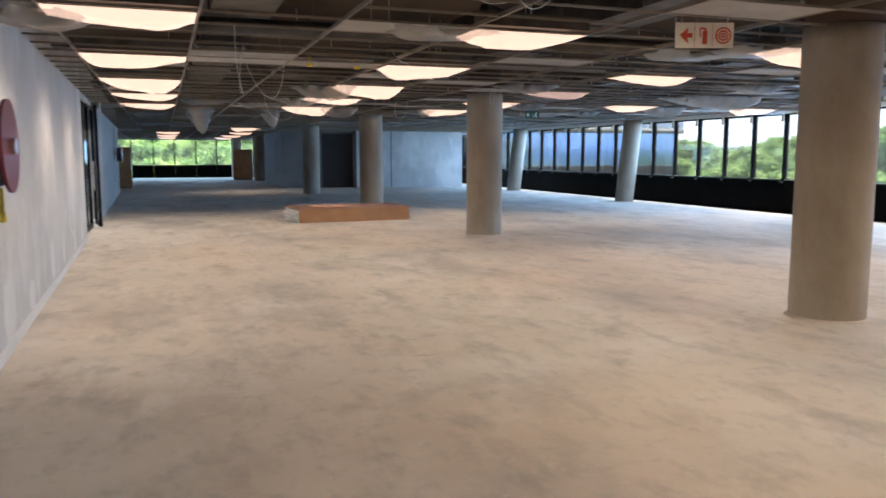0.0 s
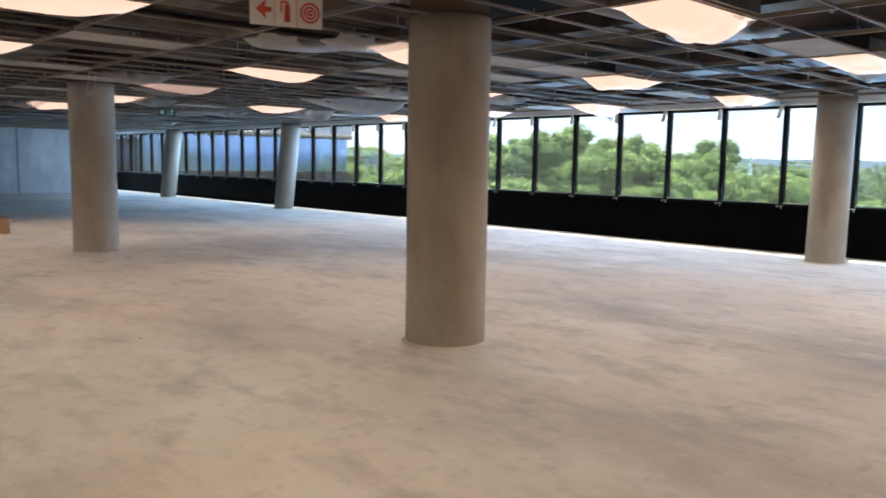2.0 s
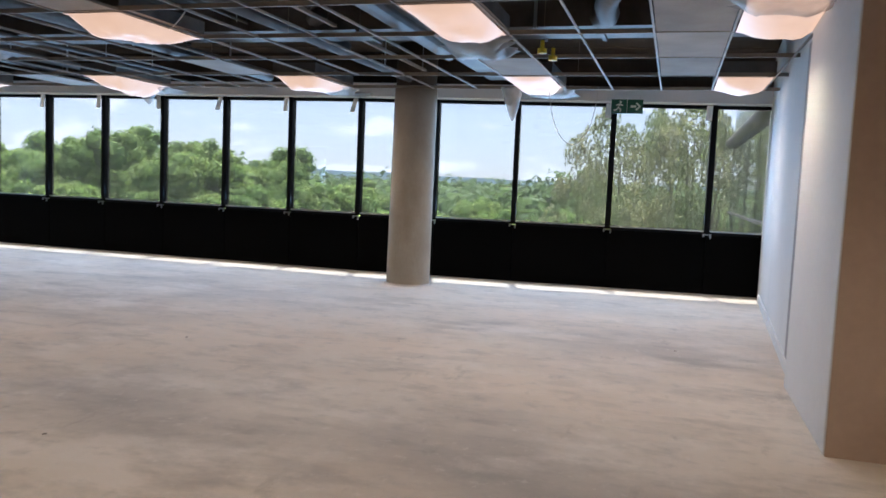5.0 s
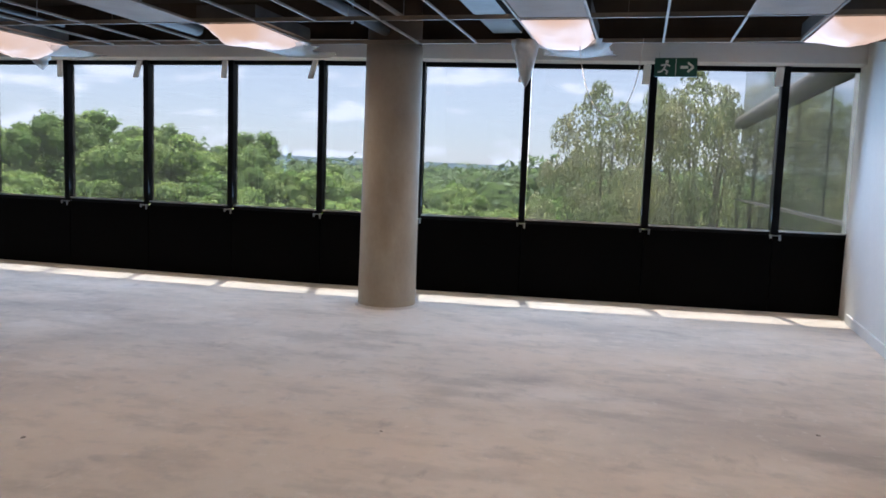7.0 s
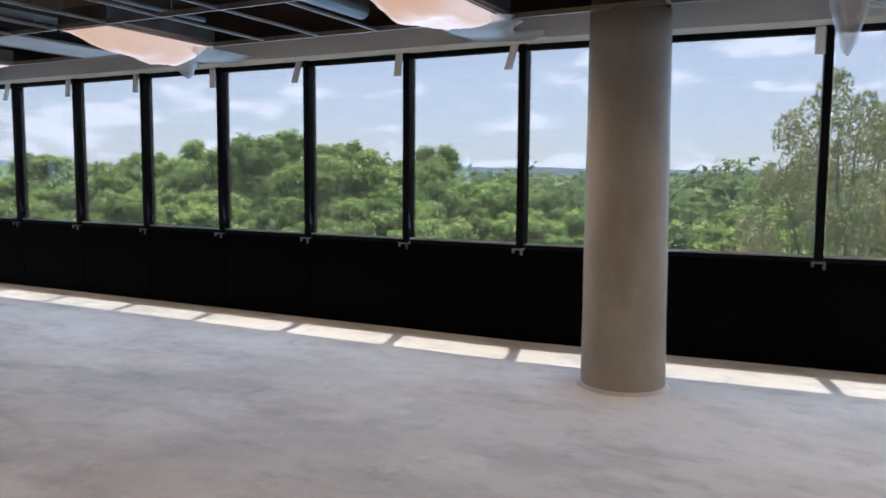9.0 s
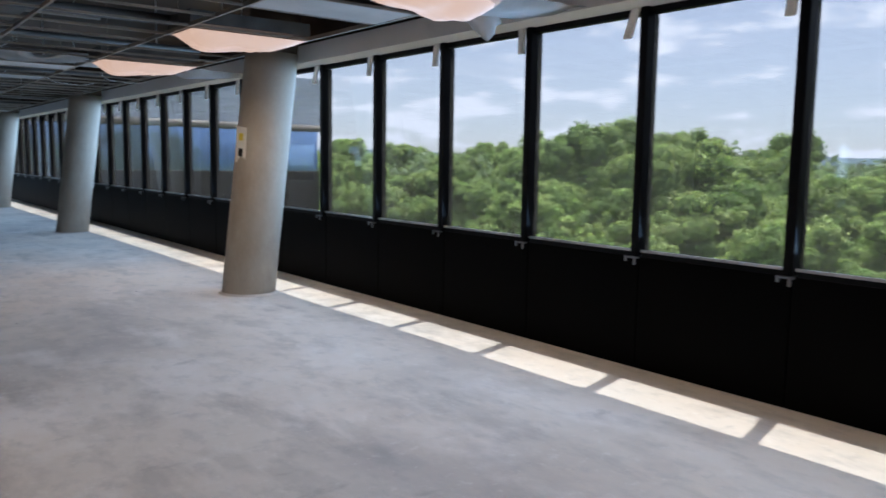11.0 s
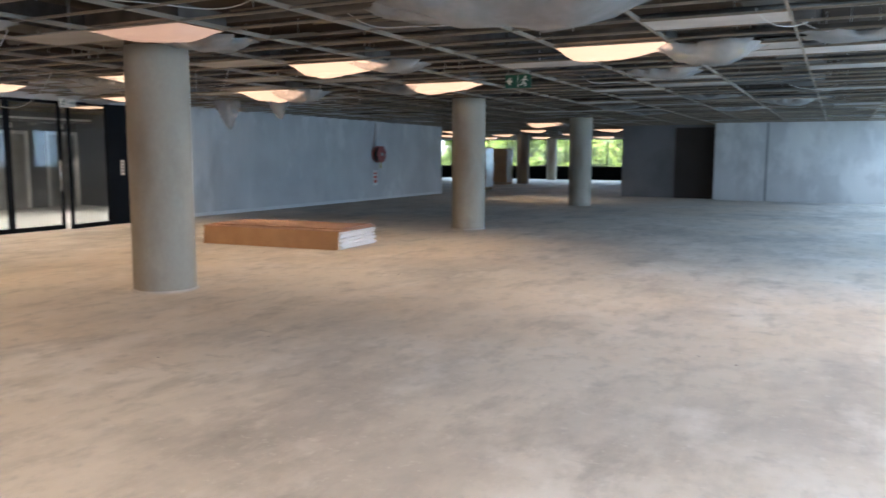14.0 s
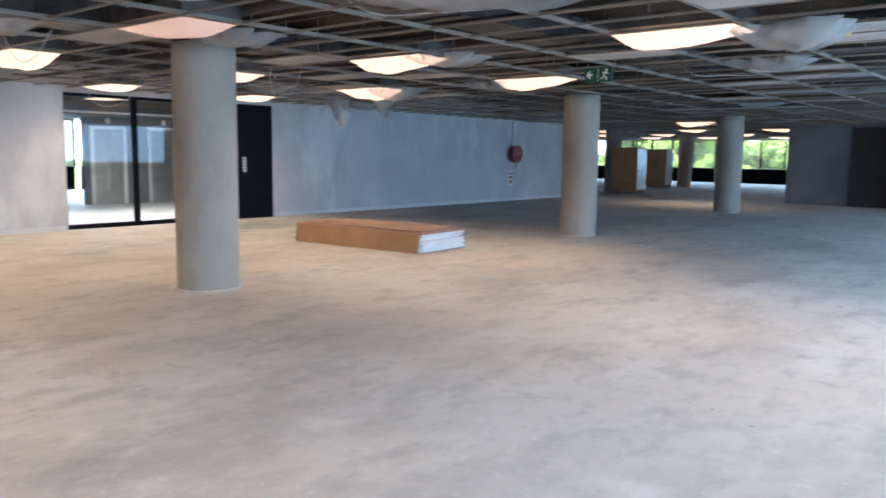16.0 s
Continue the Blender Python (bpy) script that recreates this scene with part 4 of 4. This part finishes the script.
# ---- pallets of cartons ----
def carton_pallet(x, y, layers, turn=0.0):
    p = thing("carton_pallet", "tall stack of brown cartons on a wooden pallet", "carton stack", pose(x, y, 0, 0, 0, turn), "carton pallets")
    for yy in (-0.5, -0.05, 0.4):
        part("bearer", boxed((-0.6, 0.6, yy, yy + 0.1, 0, 0.098)), M_WOOD, p)
    for i in range(6):
        part("slat", boxed((-0.6 + 0.22 * i, -0.5 + 0.22 * i, -0.5, 0.5, 0.1, 0.12)), M_WOOD, p)
    r = random.Random(int(x * 10) + int(y))
    zz = 0.122
    for l in range(layers):
        for i in range(2):
            for j in range(2):
                ox, oy = r.uniform(-0.012, 0.012), r.uniform(-0.012, 0.012)
                c = part("carton", boxed((-0.59 + 0.595 * i + ox, -0.005 + 0.595 * i + ox, -0.49 + 0.495 * j + oy, 0.495 * j + oy, zz, zz + 0.36), bevel=0.008), M_CARD, p)
        zz += 0.362
    bm = bmesh.new()
    rows = []
    for j in range(13):
        h = 0.14 + (zz - 0.2) * j / 12
        rows.append([bm.verts.new((0.625 + 0.05 * noise.noise(Vector((i * 0.8, j * 1.1, x))), -0.52 + 1.04 * i / 8, h)) for i in range(9)])
    for a, b in zip(rows, rows[1:]):
        for i in range(8):
            bm.faces.new((a[i], a[i + 1], b[i + 1], b[i]))
    part("plastic_wrap", bm, M_WRAP, p, "crumpled milky stretch wrap on one side", True)
    return p


carton_pallet(-7.85, 37.5, 5, 4)
carton_pallet(-9.6, 44.2, 5, 6)
carton_pallet(-1.0, 48.6, 5, -4)
carton_pallet(6.8, 47.5, 4, 3)

# ---- cables and small ceiling parts ----
def cable(pts, label="thin white cable hanging from the ceiling grid"):
    return polyline("cable", pts, 0.0042, M_CABLE, None, label, "cable")


cable([(-5.1, 5.1, 2.75), (-5.1, 5.1, 2.5), (-5.05, 5.4, 2.3), (-4.95, 5.8, 2.1), (-5.0, 6.2, 2.3), (-4.9, 6.3, 2.74)])
cable([(-4.3, 7.4, 2.75), (-4.32, 7.45, 2.4), (-4.4, 7.7, 2.15), (-4.6, 7.9, 2.4), (-4.7, 8.1, 2.74)])
cable([(-4.0, 12.0, 2.74), (-4.0, 12.0, 2.3), (-3.6, 12.3, 2.05), (-3.3, 12.5, 2.4), (-3.2, 12.6, 2.74)])
cable([(-3.4, 2.6, 2.75), (-3.3, 2.7, 2.6), (-3.1, 2.9, 2.58), (-2.9, 3.0, 2.74)])
cable([(8.5, 1.35, 2.74), (8.5, 1.32, 2.3), (8.6, 1.15, 1.95), (8.75, 0.95, 1.95), (8.9, 0.8, 2.3), (8.95, 0.78, 2.74)])
cable([(-0.5, 9.6, 2.74), (-0.55, 9.7, 2.45), (-0.45, 9.8, 2.35), (-0.35, 9.9, 2.5), (-0.3, 10.0, 2.74)])
cable([(-1.1, 13.3, 2.74), (-1.2, 13.3, 2.4), (-1.0, 13.4, 2.25), (-0.8, 13.5, 2.4), (-0.8, 13.6, 2.74)])
cable([(6.3, 12.0, 2.74), (6.35, 12.2, 2.6), (6.6, 12.5, 2.6), (6.7, 12.7, 2.74)])
rc = random.Random(31)
for k in range(16):
    x, y = rc.uniform(-6, 8.5), rc.uniform(0, 20)
    cable([(x, y, 2.78), (x + 0.1, y + 0.2, 2.72 - rc.uniform(0, 0.12)), (x + 0.4, y + 0.5, 2.74), (x + 0.6, y + rc.uniform(0.4, 1.2), 2.68), (x + 1.0, y + 1.1, 2.8)], "thin cable loop lying on the ceiling grid")
for x, y in ((-3.97, 7.5), (-3.33, 7.6), (6.1, 1.04), (6.5, 1.0), (5.3, 14.45), (5.95, 14.3)):
    p = thing("conduit_box", "yellow plastic conduit cap on the ceiling grid", "conduit cap", pose(x, y, Z_GRID - 0.03), "yellow conduit caps")
    part("cap", rods(((0, 0, 0), (0, 0, 0.045), 0.045, 14)), M_YELLOW, p)
    part("stub", rods(((0, 0, 0.0455), (0, 0, 0.12), 0.02, 10)), M_YELLOW, p)

# ---- outside ----
Z_GROUND = -11.0
setting("ground", boxed((-900, 1500, -1500, 1500, Z_GROUND - 1, Z_GROUND)), M_GROUND, "green ground far below the windows", "ground")


def wing(name, y0, y1, face, glass, below):
    """A neighbouring wing of the building at right angles to the facade, clad in reflective glass."""
    w = thing(name, "neighbouring glass-clad wing of the office building", "building")
    part("glass_wall", boxed((11.0, 23.8, y0, y1, 0.95, 3.0)), glass, w, "blue reflective glazing")
    part("lower_wall", boxed((10.95, 23.85, y0 - 0.03, y1 + 0.03, Z_GROUND, 0.90)), below, w, "spandrel cladding below the glazing")
    part("sill_strip", boxed((10.95, 23.9, y0 - 0.06, y1 + 0.06, 0.90, 0.95)), M_COPING, w)
    part("upper_glazing", boxed((11.0, 24.2, y0 + 0.05, y1 - 0.05, 3.0, 5.4)), M_WINGTOP, w, "upper glazing, paler for the sky reflection put into its colour")
    part("coping", rods(((11.0, face, 3.0), (24.0, face, 3.0), 0.16, 16)), M_COPING, w, "rounded metal coping", True)
    bm = bmesh.new()
    for i in range(1, 6):
        box(bm, 11.0 + 2.4 * i, 11.015 + 2.4 * i, y0 - 0.008, y1 + 0.008, 0.95, 3.0)
    part("joint", bm, M_BLACK, w, "dark joints between panes")
    return w


wing("building_wing", 37.2, 47.0, 37.1, M_WINGGLASS, M_BLACK)
wing("building_wing", -12.0, -1.85, -1.8, M_MIRROR, M_MIRROR)


def crown_mesh(name, lobes, leaf, count, material, seed, core=0.79):
    r = np.random.RandomState(seed)
    vs, fs = [], []
    tot = sum(l[3] ** 2 for l in lobes)
    for cx, cy, cz, rad in lobes:
        n = int(count * rad ** 2 / tot)
        d = r.normal(size=(n, 3))
        d /= np.linalg.norm(d, axis=1)[:, None]
        d[:, 2] = np.where(d[:, 2] < -0.45, -d[:, 2], d[:, 2])
        bump = 1 + 0.16 * np.sin(d[:, 0] * 7 + cx) * np.sin(d[:, 1] * 6 + cy) + r.normal(scale=0.06, size=n)
        p = np.array((cx, cy, cz)) + d * (rad * bump)[:, None] * np.array((1, 1, 0.82))
        nrm = d + r.normal(scale=0.45, size=(n, 3))
        nrm /= np.linalg.norm(nrm, axis=1)[:, None]
        u = np.cross(nrm, r.normal(size=(n, 3)))
        u /= np.linalg.norm(u, axis=1)[:, None]
        v = np.cross(nrm, u)
        s = (leaf * r.uniform(0.55, 1.35, size=n))[:, None]
        k = len(vs)
        quad = np.stack((p - u * s, p - v * s * 0.55, p + u * s, p + v * s * 0.55), axis=1).reshape(-1, 3)
        vs.extend(quad.tolist())
        fs.extend([(k + 4 * i, k + 4 * i + 1, k + 4 * i + 2, k + 4 * i + 3) for i in range(n)])
    ico = bmesh.new()
    bmesh.ops.create_icosphere(ico, subdivisions=2, radius=1.0)
    iv = np.array([v.co[:] for v in ico.verts])
    tri = [tuple(v.index for v in f.verts) for f in ico.faces]
    ico.free()
    # solid cores, coloured dark for the shade behind the leaves
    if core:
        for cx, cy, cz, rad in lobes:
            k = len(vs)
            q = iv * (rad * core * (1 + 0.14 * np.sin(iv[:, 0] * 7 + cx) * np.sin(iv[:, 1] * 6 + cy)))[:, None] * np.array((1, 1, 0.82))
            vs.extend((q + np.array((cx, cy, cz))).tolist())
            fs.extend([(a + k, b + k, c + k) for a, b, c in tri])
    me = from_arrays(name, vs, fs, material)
    me.materials.append(M_LEAF_SHADE)
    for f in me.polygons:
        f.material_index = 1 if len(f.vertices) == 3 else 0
    return me


def make_lobes(seed, rad, height, n=11):
    """A crown as boughs round a dome, each bough a cluster of smaller tufts."""
    r = random.Random(seed)
    out = [(0, 0, height - rad * 0.85, rad * 0.6)]
    for i in range(n):
        a = 2.4 * i + r.uniform(-0.4, 0.4)
        f = math.sqrt((i + 0.5) / n)
        q = rad * 0.8 * f
        c = Vector((q * math.cos(a), q * math.sin(a), height - rad * (0.28 + 0.95 * f * f) + rad * r.uniform(-0.14, 0.14)))
        b = rad * r.uniform(0.20, 0.32)
        out.append((c.x, c.y, c.z, b))
        for j in range(5):
            d = Vector((r.gauss(0, 1) + 0.7 * math.cos(a), r.gauss(0, 1) + 0.7 * math.sin(a), r.uniform(0.0, 1.6))).normalized() * b * 0.9
            out.append((c.x + d.x, c.y + d.y, c.z + d.z, b * r.uniform(0.35, 0.6)))
    return out


def trunk_mesh(height, lobes, seed):
    bm = bmesh.new()
    fork = height * 0.45
    rod(bm, (0, 0, 0), (0, 0, fork), 0.34, 10, 0.22)
    for cx, cy, cz, rad in lobes[1:37:6]:
        rod(bm, (0, 0, fork - 0.4), (cx * 0.6, cy * 0.6, (fork + cz) / 2), 0.14, 7, 0.09)
        rod(bm, (cx * 0.6, cy * 0.6, (fork + cz) / 2), (cx, cy, cz), 0.09, 6, 0.03)
    return finish("trunk", bm, M_BARK)


KINDS = []
for k in range(5):
    H0 = (12.0, 11.0, 12.6, 11.6, 10.5)[k]
    lob = make_lobes(40 + k, (5.2, 5.8, 6.2, 4.8, 5.4)[k], H0, 17)
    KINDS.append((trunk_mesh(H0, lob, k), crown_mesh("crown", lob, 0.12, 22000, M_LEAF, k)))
lob = make_lobes(77, 4.6, 13.4, 14)
lob = [(x, y, z, r * 0.8) for x, y, z, r in lob]
AIRY = (trunk_mesh(13.4, lob, 9), crown_mesh("crown", lob, 0.065, 26000, M_LEAF_DRY, 9, 0.0))


def tree(x, y, kind, s, label, turn, sz=1.0):
    t = thing("tree", label, "tree", pose(x, y, Z_GROUND, 0, 0, turn), "trees outside the windows")
    for nm, me in zip(("trunk", "crown"), kind):
        c = new(nm, me)
        c.parent = t
        c.scale = (s, s, s * sz)
    return t


ro = random.Random(8)
for d, step in ((30, 7.2), (41, 8.2), (54, 9.5), (70, 11.5)):
    y = -6.0
    while y < 12 + d * 1.7:
        x = 10 + d + ro.uniform(-3.5, 3.5)
        skip = (x < 27 and y > 32) or (x < 29 and y < 6)
        if not skip:
            lift = 1.0 + 0.30 * max(0.0, min(1.0, (y / x - 0.45) * 4))
            s = ro.uniform(0.92, 1.06) * {30: 0.76, 41: 0.86, 54: 0.98, 70: 1.04}[d] * lift
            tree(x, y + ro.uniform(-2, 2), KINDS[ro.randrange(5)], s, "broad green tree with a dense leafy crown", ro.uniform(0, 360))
        y += step * ro.uniform(0.8, 1.2)
tree(53, 43, KINDS[2], 1.22, "tall broad green tree above the other crowns", 30)
tree(44, 30, KINDS[0], 1.15, "tall broad green tree above the other crowns", 100)
tree(25.6, -1.0, AIRY, 0.62, "tall airy tree with olive thinning leaves", 20, 2.0)
tree(27.6, 0.4, KINDS[1], 0.66, "broad green tree between the tall airy ones", 60, 1.45)
tree(28.5, 1.9, AIRY, 0.66, "tall airy tree with olive thinning leaves", 140, 1.82)
tree(29.0, 5.4, KINDS[3], 0.95, "broad green tree beside the tall airy ones", 240)
# beyond the far windows the ground rises and trees stand close
for k in range(16):
    tree(-30 + k * 4.6 + ro.uniform(-1, 1), 66 + ro.uniform(-3, 4), KINDS[k % 5], ro.uniform(1.12, 1.3), "broad green tree beyond the far windows", ro.uniform(0, 360), 1.05)

for k in range(8):
    tree(-38 + ro.uniform(-2, 2), 6 + k * 5.5, KINDS[k % 5], ro.uniform(0.9, 1.05), "broad green tree beyond the lobby windows", ro.uniform(0, 360))

# woods out to the horizon, as one mass of leaf clumps
rn = np.random.RandomState(3)
wood = []
for i in range(900):
    dist = 95 + 420 * rn.rand() ** 1.6
    az = radians(rn.uniform(0, 125))
    wood.append((dist * math.sin(az), dist * math.cos(az), Z_GROUND + 6.2 + rn.uniform(0, 2.6) + dist * 0.003, rn.uniform(3.0, 6.5)))
tagged(new("distant_woods", crown_mesh("distant_woods", wood, 0.55, 150000, M_LEAF_FAR, 12)), "dense green woods stretching to the horizon", "woods", kind="stuff")
bm = bmesh.new()
prev = None
for i in range(90):
    a = radians(-20 + i * 2)
    h = 14 + 10 * noise.noise(Vector((i * 0.13, 0, 0))) + 5 * noise.noise(Vector((i * 0.5, 3, 0)))
    p = [bm.verts.new((q * math.sin(a), q * math.cos(a), zz)) for q, zz in ((1150, Z_GROUND - 5), (1300, h), (1500, Z_GROUND - 5))]
    if prev:
        bm.faces.new((prev[0], p[0], p[1], prev[1]))
        bm.faces.new((prev[1], p[1], p[2], prev[2]))
    prev = p
setting("backdrop_hills", bm, M_HILL, "low hills on the horizon, tinted blue for haze", "hills")


fb = thing("office_building", "distant white office building with blue glass beyond the far windows", "building")
part("wall", boxed((-26.0, 6.0, 118.0, 132.0, Z_GROUND, 9.0)), M_WHITE, fb, "white painted walls")
part("roof", boxed((-26.3, 6.3, 117.7, 132.3, 9.0, 9.4)), M_COPING, fb)
for i in range(6):
    for z in (1.2, 4.8):
        wd = part("window", boxed((-25.0 + 5.2 * i, -21.6 + 5.2 * i, 117.9, 117.996, z, z + 2.3)), M_WINGGLASS, fb, "blue glass window")
        part("sill", boxed((-25.1 + 5.2 * i, -21.5 + 5.2 * i, 117.82, 117.994, z - 0.12, z - 0.004)), M_COPING, wd)

# ---- debris on the floor ----
rd = random.Random(17)
for k in range(22):
    x, y = rd.uniform(-5.5, 8.8), rd.uniform(-0.5, 17)
    bm = bmesh.new()
    s = rd.uniform(0.006, 0.016)
    bmesh.ops.create_icosphere(bm, subdivisions=1, radius=s)
    for v in bm.verts:
        v.co = Vector((v.co.x * rd.uniform(0.6, 1.6), v.co.y * rd.uniform(0.6, 1.4), max(v.co.z, -0.3 * s) * 0.35))
    ob = tagged(new("rubble_chip", finish("rubble_chip", bm, M_DEBRIS)), "small chip of mortar rubble on the floor", "rubble", "floor rubble")
    ob.matrix_basis = pose(x, y, 0.1 * s, 0, 0, rd.uniform(0, 360))
